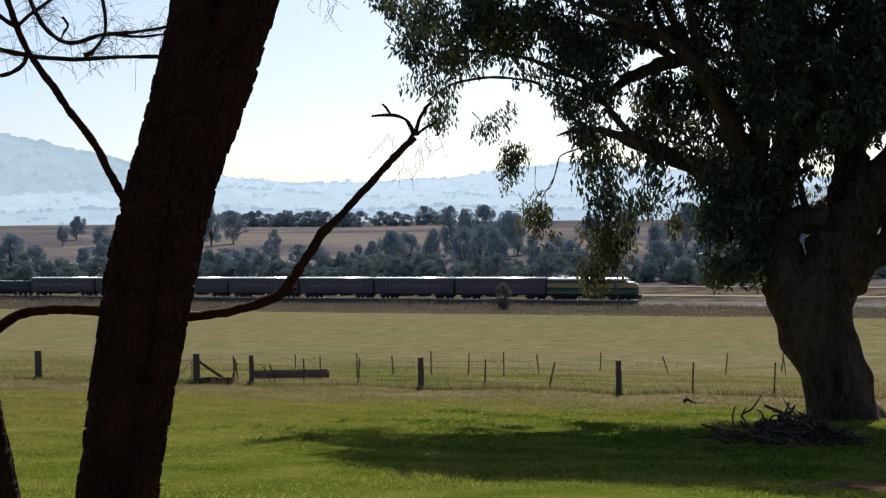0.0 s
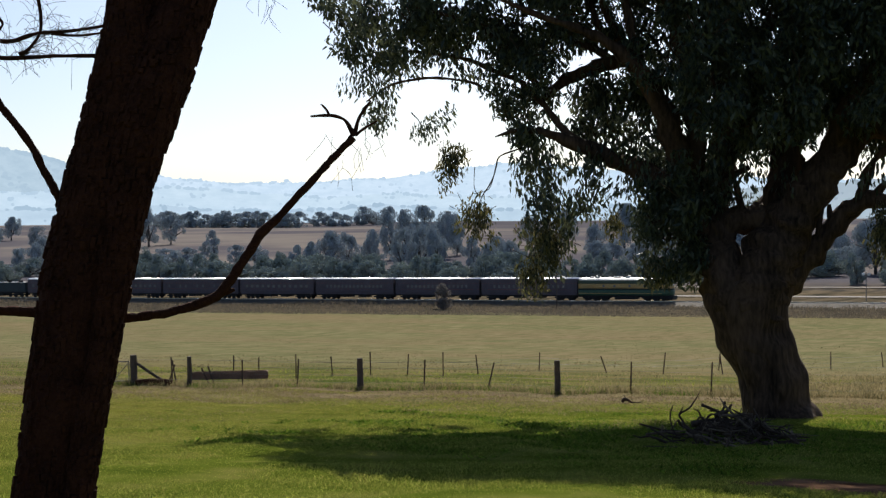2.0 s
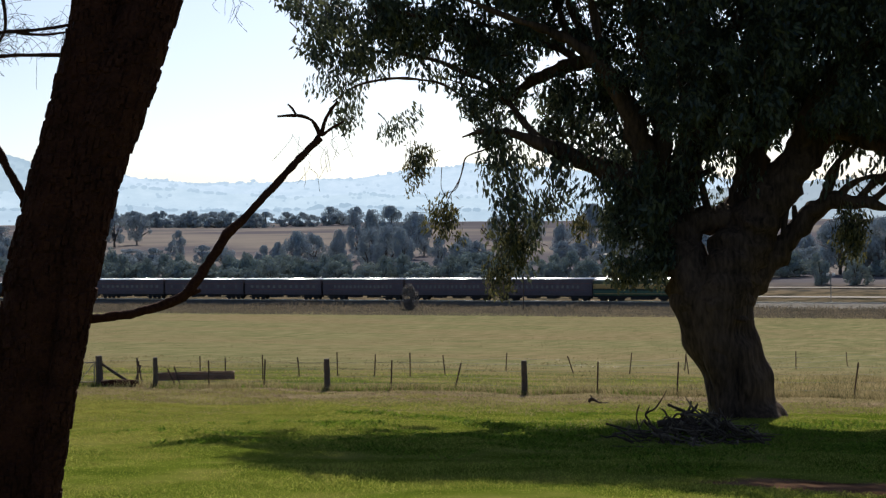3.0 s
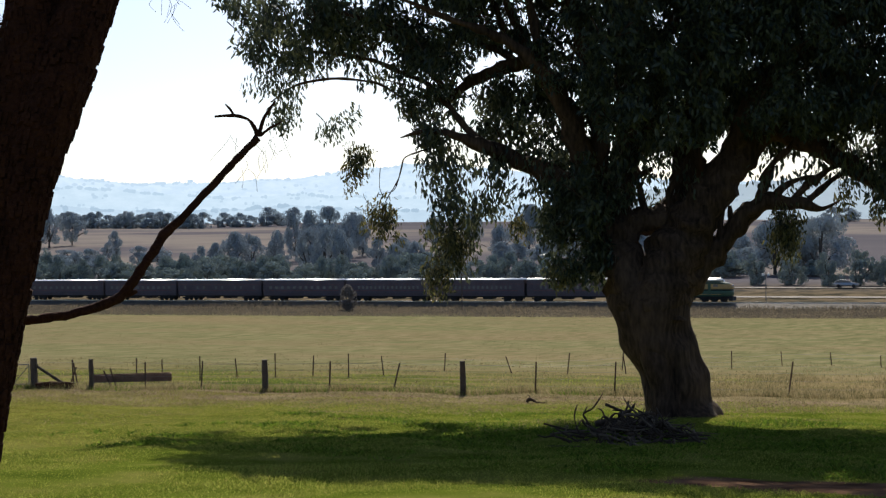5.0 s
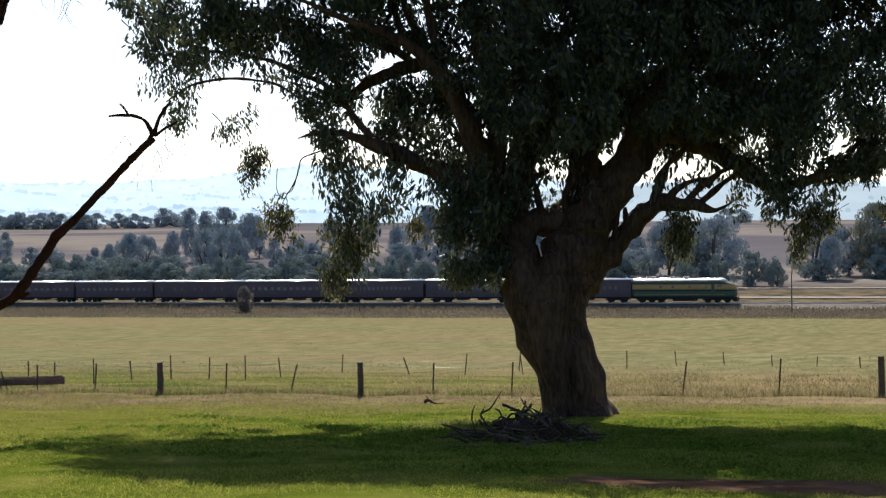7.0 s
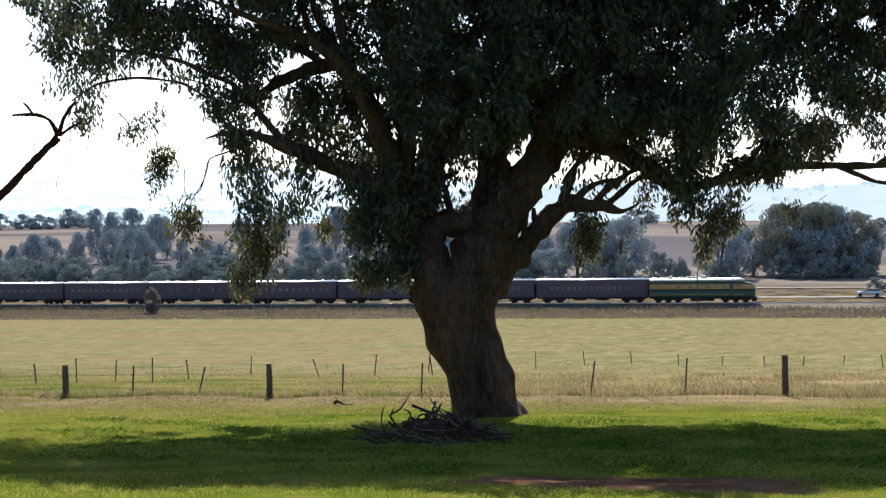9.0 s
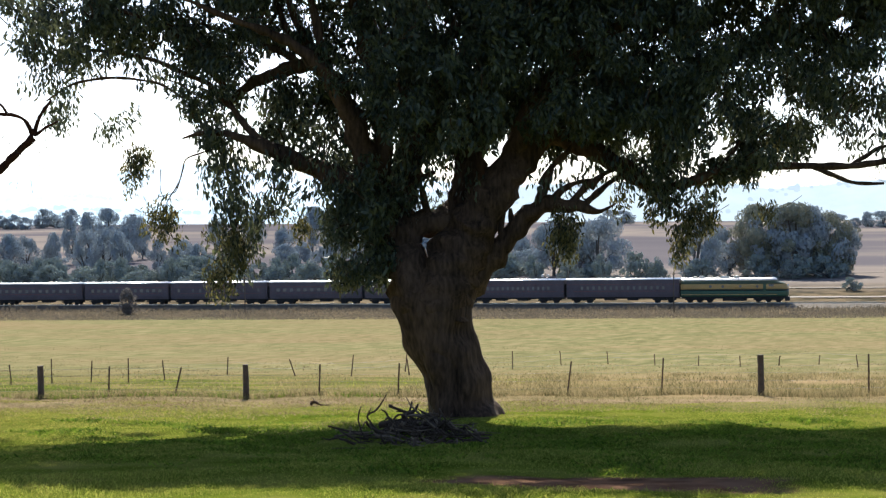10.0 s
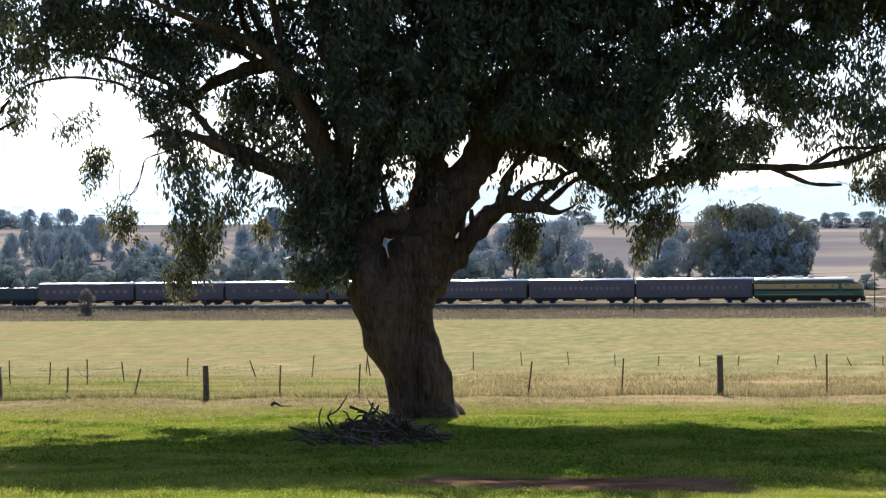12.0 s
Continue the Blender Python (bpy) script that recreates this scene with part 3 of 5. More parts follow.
FORKS.append([(2.72, -0.10, 5.42, 0.087), (3.08, -0.10, 5.78, 0.087), (3.37, -0.10, 6.02, 0.072), (3.73, -0.10, 6.20, 0.058), (3.95, -0.10, 6.27, 0.043)])
FORKS.append([(3.08, -0.10, 5.34, 0.087), (3.37, -0.10, 5.63, 0.087), (3.66, -0.10, 5.87, 0.072), (4.02, -0.10, 6.10, 0.058)])
FORKS.append([(-1.55, 0.20, 4.09, 0.490), (-1.50, 0.25, 4.67, 0.433), (-1.15, 0.25, 4.91, 0.375), (-0.53, 0.20, 4.94, 0.361), (0.12, 0.15, 4.87, 0.433), (0.70, 0.10, 4.94, 0.490)])
FORKS.append([(-1.97, 0.00, 4.32, 0.231), (-1.87, 0.10, 4.89, 0.260), (-2.19, 0.20, 5.62, 0.231), (-2.33, 0.30, 6.35, 0.202)])
# foliage: across, away, up; half width, half depth, half height in metres; share of sky covered; 1 where the sprays hang loose
CROWN_LEFT = [
    (-10.30, 0.00, 10.07, 1.30, 1.60, 0.94, 0.80, 0),
    (-7.98, 0.20, 10.33, 1.37, 1.60, 0.68, 0.84, 0),
    (-8.13, 0.00, 9.33, 1.33, 1.20, 0.50, 0.55, 1),
    (-10.46, 0.00, 8.53, 0.72, 1.00, 0.90, 0.66, 1),
    (-9.16, 0.20, 7.64, 0.65, 0.60, 0.58, 0.33, 1),
    (-6.10, 0.40, 9.94, 1.05, 1.80, 1.08, 0.92, 0),
    (-6.42, 0.00, 8.10, 0.68, 1.10, 0.94, 0.78, 0),
    (-4.60, 0.60, 10.10, 0.83, 1.60, 0.94, 0.58, 0),
]
CROWN_INNER = [
    (-4.18, 0.80, 7.71, 0.94, 1.00, 1.08, 0.84, 0),
    (-3.04, 0.60, 9.65, 0.87, 2.00, 1.37, 0.82, 0),
    (-2.86, 0.80, 7.18, 0.65, 1.20, 1.23, 0.68, 0),
    (-5.84, -0.40, 6.21, 0.87, 0.80, 0.87, 0.60, 1),
    (-4.13, -0.20, 5.84, 1.19, 0.80, 0.87, 0.58, 1),
    (-5.66, -0.80, 4.79, 0.72, 0.60, 0.87, 0.55, 1),
    (-2.64, -0.20, 4.54, 0.76, 0.90, 1.23, 0.94, 0),
    (-2.20, -0.10, 5.76, 0.61, 1.20, 0.87, 0.88, 0),
]
CROWN_MIDDLE = [
    (-0.41, 0.30, 8.95, 1.87, 3.20, 2.15, 0.96, 0),
    (-0.55, 0.20, 6.15, 1.41, 1.10, 0.76, 0.45, 1),
    (2.49, 0.30, 8.95, 1.30, 3.00, 2.13, 0.97, 0),
    (4.95, 0.20, 8.84, 1.44, 2.80, 2.20, 0.97, 0),
    (4.29, 0.00, 6.38, 0.90, 1.00, 0.54, 0.62, 1),
    (5.25, -0.10, 5.97, 1.23, 1.00, 0.79, 0.60, 1),
    (7.13, 0.00, 8.62, 0.83, 2.40, 2.38, 0.84, 0),
    (6.84, -0.30, 6.51, 0.47, 0.70, 0.59, 0.85, 0),
]
CROWN_RIGHT = [
    (8.57, 0.00, 8.79, 0.61, 2.20, 2.20, 0.88, 0),
    (10.03, 0.00, 9.86, 0.97, 2.20, 1.12, 0.92, 0),
    (9.62, 0.00, 8.20, 0.65, 1.80, 0.76, 0.80, 0),
    (11.34, -0.40, 7.54, 1.41, 1.60, 1.23, 0.72, 1),
    (12.03, 0.00, 10.20, 1.15, 2.00, 0.76, 0.90, 0),
    (8.86, -0.40, 6.85, 1.15, 0.80, 0.58, 0.25, 1),
    (2.64, 0.20, 6.11, 0.76, 0.60, 0.54, 0.22, 1),
]
# separate sprays that hang below: across, away, up; half width, half depth, half height; share covered
HANGING_LEFT = [
    (-8.23, -1.00, 6.14, 0.32, 0.25, 0.69, 0.75),
    (-7.98, -1.00, 6.66, 0.20, 0.20, 0.20, 0.60),
    (-7.47, -1.00, 4.94, 0.46, 0.35, 0.61, 0.85),
    (-5.70, -1.00, 4.51, 0.72, 0.45, 0.87, 0.62),
    (-6.04, -1.00, 3.46, 0.49, 0.35, 0.55, 0.80),
    (-5.64, -1.00, 4.22, 0.29, 0.30, 0.87, 0.60),
    (-4.06, -0.60, 4.84, 0.26, 0.30, 0.58, 0.75),
    (2.55, -0.30, 4.42, 0.43, 0.35, 0.89, 0.93),
]
HANGING_RIGHT = [
    (5.84, -0.40, 4.88, 0.69, 0.50, 0.66, 0.88),
    (5.40, -0.40, 4.24, 0.32, 0.30, 0.43, 0.80),
    (4.74, -0.40, 5.18, 0.20, 0.25, 0.55, 0.80),
    (7.59, -0.60, 5.08, 0.14, 0.20, 0.32, 0.70),
    (10.72, -1.30, 5.60, 0.14, 0.25, 0.40, 0.80),
    (11.31, -1.30, 5.66, 0.32, 0.50, 0.89, 0.92),
    (-2.98, -1.00, 3.49, 0.29, 0.30, 0.46, 0.80),
    (4.01, -0.20, 5.62, 0.23, 0.30, 0.52, 0.70),
    (7.95, -0.30, 6.87, 0.20, 0.30, 0.58, 0.70),
]
# the high crown: across, away, up, half width, half height, half depth, sprays
HIGH = [(-4.56, 0.20, 12.43, 2.75, 1.16, 3.0, 70), (-3.95, 0.00, 13.19, 3.17, 0.72, 2.6, 70), (2.93, 0.00, 12.19, 4.04, 1.01, 3.5, 150), (0.60, 1.20, 13.18, 9.0, 2.45, 6.0, 450), (-6.55, 0.00, 12.38, 3.60, 1.27, 3.4, 105), (-6.7, -0.30, 13.9, 2.3, 0.7, 2.0, 80), (9.73, 0.00, 12.56, 5.77, 1.80, 5.0, 260)]


def build_eucalypt():
    t = thing("eucalyptus_tree", TREE, "broad old eucalyptus with a twisted stout trunk and drooping dark leaves", "tree")
    bm = bmesh.new()
    tube(bm, STEM, 40, 10, 0.13, 1.4, 0.05)
    part("trunk", bm, M_BARK, t, "stout twisted grey-brown trunk", True)
    part("buttress", tube(bmesh.new(), RIDGE, 16, 6, 0.14, 1.8), M_BARK, t, smooth=True)
    for f in FORKS:
        bm = bmesh.new()
        tube(bm, f, 12, 7, 0.3, 3.4)
        part("limb", bm, M_BARK, t, smooth=True)
    g = np.random.default_rng(3)
    thin = [leaf_cloud(60, 0.19, (0.44, 0.44, 0.52), 90 + k, 1.3, 0.36) for k in range(8)]
    full = [leaf_cloud(125, 0.19, (0.44, 0.44, 0.40), 40 + k, 0.8, 0.36) for k in range(8)]
    twig = bmesh.new()

    def spray(c, k, size, into):
        """One spray of leaves, turned and scaled, added to the arrays."""
        v, f = (thin if k >= 8 else full)[k % 8]
        a, b = g.uniform(0, 2 * math.pi), g.normal(0, 0.2)
        r = np.array([[math.cos(a), -math.sin(a), 0], [math.sin(a), math.cos(a), 0], [0, 0, 1]])
        q = np.array([[math.cos(b), 0, math.sin(b)], [0, 1, 0], [-math.sin(b), 0, math.cos(b)]])
        into[0].append(v @ (q @ r).T * size + c)
        into[1].append(f + into[2][0])
        into[2][0] += len(v)

    def stalk(c, up, r=0.018):
        e = c + g.normal(0, 0.3, 3) * np.array([1, 1, 0.5]) + np.array([0, 0, up])
        mid = (c + e) / 2 + g.normal(0, 0.08, 3)
        tube(twig, [(*e, r), (*mid, r * 0.7), (*c, r * 0.25)], 5, 3, 0.1, cap=False)

    crown = ([], [], [0])
    for x, y, z, hw, hd, hh, cover, loose in CROWN_LEFT + CROWN_INNER + CROWN_MIDDLE + CROWN_RIGHT:
        want = round(-math.log(1 - cover) * 4 * hw * hh / (0.15 if loose else 0.19))
        done = 0
        while done < want:
            u, d, v = g.uniform(-1, 1, 3)
            if abs(u) ** 3 + abs(v) ** 3 > 1:
                continue
            c = np.array([x + u * hw, y + d * hd, z + v * hh])
            if noise.noise((c[0] * 1.3, c[1] * 0.35, c[2] * 1.1)) + g.normal(0, 0.12) < (-0.2 if cover < 0.95 else -0.35):
                continue
            spray(c, int(g.integers(8)) + (8 if loose or g.random() < 0.3 else 0), g.uniform(0.7, 1.15), crown)
            if g.random() < 0.5:
                stalk(c, 0.4)
            done += 1
    for x, y, z, hw, hh, hd, n in HIGH:
        for _ in range(n):
            d = g.normal(0, 1, 3)
            d = d / np.linalg.norm(d) * g.random() ** 0.4
            spray(np.array([x, y, z]) + d * np.array([hw, hd, hh]), int(g.integers(8)), g.uniform(1.2, 1.9), crown)
    ob = part("crown", mesh_np("crown", np.concatenate(crown[0]), np.concatenate(crown[1]), M_LEAF), M_LEAF, t, "dense drooping dark green foliage")
    tagged(ob, kind="stuff")
    for x, y, z, hw, hd, hh, cover in HANGING_LEFT + HANGING_RIGHT:
        one = ([], [], [0])
        n = max(3, round(-math.log(1 - cover) * 3.2 * hw * hh / 0.105))
        for j in range(n):
            d = g.normal(0, 1, 3)
            d = d / np.linalg.norm(d) * g.random() ** 0.5
            c = np.array([x, y, z + hh * 0.15]) + d * np.array([hw, hd, hh]) * 0.85
            spray(c, int(g.integers(8)) + 8, g.uniform(0.45, 0.8), one)
            stalk(c, min(0.2, hh), 0.007)
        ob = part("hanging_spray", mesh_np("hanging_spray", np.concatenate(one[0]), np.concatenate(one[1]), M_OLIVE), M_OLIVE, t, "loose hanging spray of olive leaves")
        tagged(ob, kind="stuff")
    tagged(part("twig", twig, M_BARK, t), kind="stuff")


build_eucalypt()

# ---- the near tree ----
NEAR = pose(7.0 * math.sin(radians(-10)), 7.0 * math.cos(radians(-10)), -2.28 + EYE, 0, 0, 10)
NEAR_STEMS = []
NEAR_STEMS.append([(-0.438, 0.000, 0.093, 0.189), (-0.383, 0.000, 0.527, 0.173), (-0.333, 0.000, 0.911, 0.157), (-0.286, 0.000, 1.217, 0.152), (-0.239, 0.000, 1.550, 0.157), (-0.191, 0.000, 1.806, 0.163), (-0.149, 0.000, 2.063, 0.173), (-0.077, 0.000, 2.371, 0.173), (-0.021, 0.000, 2.628, 0.157), (0.030, 0.000, 2.860, 0.147), (0.082, 0.000, 3.093, 0.139), (0.095, 0.000, 3.351, 0.097), (0.149, 0.000, 3.610, 0.126), (0.193, 0.000, 4.024, 0.105)])
NEAR_STEMS.append([(-0.208, -0.130, 0.119, 0.067), (-0.196, -0.130, 0.550, 0.064), (-0.181, -0.130, 0.929, 0.062), (-0.158, -0.130, 1.182, 0.062), (-0.104, -0.130, 1.509, 0.062), (-0.045, -0.130, 1.812, 0.064), (-0.005, -0.130, 2.065, 0.075), (0.044, -0.120, 2.368, 0.090), (0.097, -0.100, 2.623, 0.111), (0.164, -0.080, 2.854, 0.135), (0.246, -0.050, 3.089, 0.133), (0.339, 0.000, 3.355, 0.123), (0.421, 0.030, 3.622, 0.126), (0.558, 0.050, 4.048, 0.106)])
NEAR_LIMBS = []
NEAR_LIMBS.append([(-0.164, 0.000, 1.919, 0.034), (-0.327, 0.000, 1.932, 0.029), (-0.464, 0.000, 1.945, 0.026), (-0.588, 0.000, 1.945, 0.026), (-0.687, 0.000, 1.929, 0.026), (-0.785, 0.000, 1.876, 0.029), (-0.884, 0.000, 1.797, 0.026)])
NEAR_LIMBS.append([(-0.038, 0.000, 1.901, 0.0266), (0.077, 0.000, 1.904, 0.0250), (0.218, 0.000, 1.919, 0.0250), (0.348, 0.000, 1.950, 0.0256), (0.447, 0.000, 1.988, 0.0266), (0.494, 0.000, 2.029, 0.0281), (0.529, 0.000, 2.078, 0.0266), (0.585, 0.000, 2.156, 0.0256), (0.635, 0.000, 2.231, 0.0266), (0.665, 0.000, 2.278, 0.0281), (0.739, 0.000, 2.346, 0.0219), (0.852, 0.000, 2.466, 0.0212), (0.959, 0.000, 2.579, 0.0203), (1.040, 0.000, 2.663, 0.0194), (1.103, 0.000, 2.724, 0.0219)])
NEAR_LIMBS.append([(1.108, 0.000, 2.732, 0.016), (1.090, 0.000, 2.764, 0.012), (1.063, 0.000, 2.806, 0.009), (1.015, 0.000, 2.825, 0.009), (0.962, 0.000, 2.827, 0.009), (0.903, 0.000, 2.822, 0.007)])
NEAR_LIMBS.append([(1.108, 0.000, 2.732, 0.013), (1.128, 0.000, 2.806, 0.010), (1.155, 0.000, 2.852, 0.009), (1.188, 0.000, 2.897, 0.005)])
NEAR_LIMBS.append([(1.116, 0.000, 2.737, 0.010), (1.162, 0.000, 2.772, 0.008), (1.216, 0.000, 2.801, 0.005)])
NEAR_LIMBS.append([(0.994, 0.000, 2.825, 0.008), (0.973, 0.000, 2.859, 0.006), (0.952, 0.000, 2.880, 0.004)])
NEAR_LIMBS.append([(0.457, 0.000, 1.995, 0.021), (0.504, 0.000, 2.010, 0.016), (0.541, 0.000, 2.023, 0.010)])
NEAR_LIMBS.append([(-0.183, 0.000, 2.372, 0.031), (-0.245, 0.000, 2.462, 0.024), (-0.306, 0.000, 2.583, 0.021), (-0.367, 0.000, 2.701, 0.021), (-0.477, 0.000, 2.853, 0.020), (-0.538, 0.000, 2.947, 0.021), (-0.622, 0.000, 3.066, 0.017), (-0.666, 0.000, 3.149, 0.017), (-0.694, 0.000, 3.217, 0.018), (-0.718, 0.000, 3.287, 0.016), (-0.746, 0.000, 3.388, 0.016)])
NEAR_LIMBS.append([(0.053, 0.000, 3.085, 0.016), (-0.061, 0.000, 3.089, 0.012), (-0.237, 0.000, 3.087, 0.010), (-0.400, 0.000, 3.075, 0.012), (-0.524, 0.000, 3.077, 0.012), (-0.634, 0.000, 3.088, 0.013), (-0.769, 0.000, 3.115, 0.013), (-0.842, 0.000, 3.134, 0.013)])
NEAR_LIMBS.append([(-0.652, 0.000, 3.086, 0.012), (-0.672, 0.000, 3.048, 0.012), (-0.716, 0.000, 3.014, 0.012), (-0.770, 0.000, 2.996, 0.010)])
NEAR_LIMBS.append([(-0.694, 0.000, 3.217, 0.013), (-0.738, 0.000, 3.242, 0.013), (-0.815, 0.000, 3.298, 0.013)])
NEAR_LIMBS.append([(-0.687, 0.000, 3.225, 0.010), (-0.632, 0.000, 3.276, 0.010), (-0.545, 0.000, 3.341, 0.009), (-0.495, 0.000, 3.392, 0.008)])
NEAR_LIMBS.append([(-0.643, 0.000, 3.364, 0.012), (-0.615, 0.000, 3.289, 0.012), (-0.566, 0.000, 3.208, 0.012), (-0.498, 0.000, 3.156, 0.012), (-0.424, 0.000, 3.152, 0.012), (-0.323, 0.000, 3.186, 0.010), (-0.173, 0.000, 3.201, 0.009), (0.004, 0.000, 3.231, 0.008)])
NEAR_LIMBS.append([(-0.321, 0.000, 3.370, 0.009), (-0.307, 0.000, 3.268, 0.009), (-0.313, 0.000, 3.186, 0.009), (-0.362, 0.000, 3.114, 0.010), (-0.404, 0.000, 3.091, 0.012)])
NEAR_LIMBS.append([(-0.261, 0.000, 3.187, 0.008), (-0.148, 0.000, 3.180, 0.007), (0.004, 0.000, 3.200, 0.005)])
NEAR_LIMBS.append([(-0.496, 0.000, 3.265, 0.008), (-0.472, 0.000, 3.227, 0.007), (-0.490, 0.000, 3.194, 0.007), (-0.503, 0.000, 3.163, 0.005)])
SECOND_STEM = [(-0.751, -0.300, 0.209, 0.115), (-0.768, -0.300, 0.722, 0.110), (-0.776, -0.300, 0.990, 0.105), (-0.803, -0.300, 1.234, 0.100), (-0.851, -0.300, 1.503, 0.095), (-0.894, -0.300, 1.746, 0.090), (-0.923, -0.300, 2.133, 0.085), (-0.950, -0.300, 2.687, 0.075), (-0.988, -0.300, 3.288, 0.065)]


def chunky(bm, pts, seed):
    """Bark that breaks into small raised plates on a rough stem."""
    tube(bm, pts, 40, 10, 0.05, 5.0)
    g = np.random.default_rng(seed)
    q = spline(pts, 60)
    for _ in range(2600):
        i = int(g.integers(2, len(q) - 2))
        x, y, z, r = q[i]
        ax = Vector(q[i + 1][:3] - q[i - 1][:3]).normalized()
        s = ax.orthogonal().normalized()
        s = Matrix.Rotation(g.uniform(0, 2 * math.pi), 3, ax) @ s
        o = ax.cross(s)
        c = Vector((x, y, z)) + s * r * 0.985
        h, wd, up = g.uniform(0.014, 0.042), g.uniform(0.008, 0.019), g.uniform(0.005, 0.016)
        lo = [bm.verts.new(c + ax * a * h + o * b * wd - s * 0.006) for a, b in ((-1, -.8), (-.7, 1), (1, .8), (.8, -1))]
        hi = [bm.verts.new(c + ax * a * h * 0.75 + o * b * wd * 0.75 + s * up) for a, b in ((-1, -.8), (-.7, 1), (1, .8), (.8, -1))]
        bm.faces.new(hi)
        for k in range(4):
            bm.faces.new((lo[k], lo[(k + 1) % 4], hi[(k + 1) % 4], hi[k]))
    return bm


def build_near_tree():
    t = thing("casuarina_tree", NEAR, "dark rough-barked leaning tree with twin stems and bare limbs", "tree")
    for k, s in enumerate(NEAR_STEMS):
        part("trunk", chunky(bmesh.new(), s, 5 + k), M_DARKBARK, t, "dark chunky bark in small plates")
    for s in NEAR_LIMBS:
        part("limb", tube(bmesh.new(), [(x, y, z, r * 0.84) for x, y, z, r in s], 10, 6, 0.2, 26.0), M_DARKBARK, t, smooth=True)
    t2 = thing("casuarina_tree", NEAR, "dark rough-barked stem beside the leaning tree", "tree")
    part("trunk", chunky(bmesh.new(), SECOND_STEM, 9), M_DARKBARK, t2)


build_near_tree()

# ---- needles and strands of the near tree ----


def build_strands():
    g = np.random.default_rng(21)
    t = bpy.data.objects["casuarina_tree"]
    bm = bmesh.new()
    anchors = [np.array(p[:3]) for f in (NEAR_LIMBS[8], NEAR_LIMBS[11], NEAR_LIMBS[12], NEAR_LIMBS[13], NEAR_LIMBS[14]) for p in spline(f, 10)]
    for _ in range(330):
        a = anchors[int(g.integers(len(anchors)))] + g.normal(0, 0.012, 3)
        d = np.array([g.normal(0.3, 0.7), g.normal(0, 0.4), g.normal(0.3, 0.6)])
        d *= g.uniform(0.03, 0.10) / np.linalg.norm(d)
        e = a + d
        f = e + d * 0.6 + np.array([0, 0, -g.uniform(0.0, 0.05)])
        tube(bm, [(*a, 0.0010), (*e, 0.0008), (*f, 0.0005)], 3, 3, 0, cap=False)
    for x, z, n in STRANDS:
        for _ in range(n):
            a = np.array([x, 0.0, z]) + g.normal(0, 0.02, 3)
            e = a + np.array([g.normal(0, 0.03), g.normal(0, 0.03), -g.uniform(0.03, 0.07)])
            f = e + np.array([g.normal(0.01, 0.03), g.normal(0, 0.03), -g.uniform(0.03, 0.08)])
            tube(bm, [(*a, 0.0010), (*e, 0.0008), (*f, 0.0005)], 3, 3, 0, cap=False)
    tagged(part("needle", bm, M_NEEDLE, t, "fine bare drooping needles"), kind="stuff")


STRANDS = [(p[0], p[2], n) for p, n in zip([(0.672, 0.000, 3.387), (0.735, 0.000, 3.377), (1.175, 0.000, 2.745), (1.148, 0.000, 2.674), (1.026, 0.000, 2.600), (0.988, 0.000, 2.732)], (5, 4, 5, 4, 3, 3))]
build_strands()

# ---- fences ----


def build_post(w, s, h, r, slope=0.0):
    t = thing("fence_post", Matrix.Translation(spot(w, s, -0.15)) @ SQ @ Matrix.Rotation(slope, 4, "Y"), "weathered grey split timber fence post with dry grass at its foot", "post", "timber fence posts")
    bm = bmesh.new()
    tube(bm, [(0, 0, 0, r * 1.08), (0.01, 0, h * 0.4, r), (0, 0.01, h * 0.8, r), (0, 0, h + 0.15, r * 0.96)], 9, 3, 0.12, 6.0)
    part("shaft", bm, M_POST, t)
    return t


def build_picket(w, s, h, slope, name="steel_picket", group="steel fence pickets"):
    t = thing(name, Matrix.Translation(spot(w, s, -0.1)) @ Matrix.Rotation(radians(-20), 4, "Z") @ Matrix.Rotation(math.atan(slope), 4, "Y"), "thin rusty steel fence picket", "picket", group)
    bm = bmesh.new()
    prism(bm, [(-0.022, -0.018), (0.0, -0.006), (0.022, -0.018), (0.006, 0.004), (0.0, 0.03), (-0.006, 0.004)], 0, h + 0.1)
    bm.transform(Matrix.Rotation(radians(-90), 4, "Y"))
    part("stake", bm, M_STEEL, t)
    return t


WOOD_POSTS = [(-43.01, 43.96, 1.16, .14), (-35.59, 44.52, 1.14, .13), (-33.68, 45.36, 1.09, .09), (-26.66, 45.81, 1.11, .11), (-19.40, 46.36, 1.12, .10), (-11.9, 47.6, 1.2, .10), (-2.84, 48.67, 1.31, .10)]
for w, s, h, r in WOOD_POSTS:
    build_post(w, s, h, r)
PICKETS = [(-31.25, 45.26, 1.01, 0.0), (-29.48, 46.14, 1.05, 0.06), (-24.81, 47.12, 1.06, 0.04), (-22.81, 48.12, 1.0, 0.24), (-17.49, 48.17, 1.07, 0.04), (-14.59, 47.82, 1.11, 0.05),
           (-9.11, 48.91, 1.14, 0.13), (-6.07, 49.38, 1.21, 0.06), (0.46, 49.25, 1.31, 0.0), (3.9, 49.4, 1.3, 0.03), (7.4, 49.5, 1.3, 0.0)]
for w, s, h, k in PICKETS:
    build_picket(w, s, h, k)
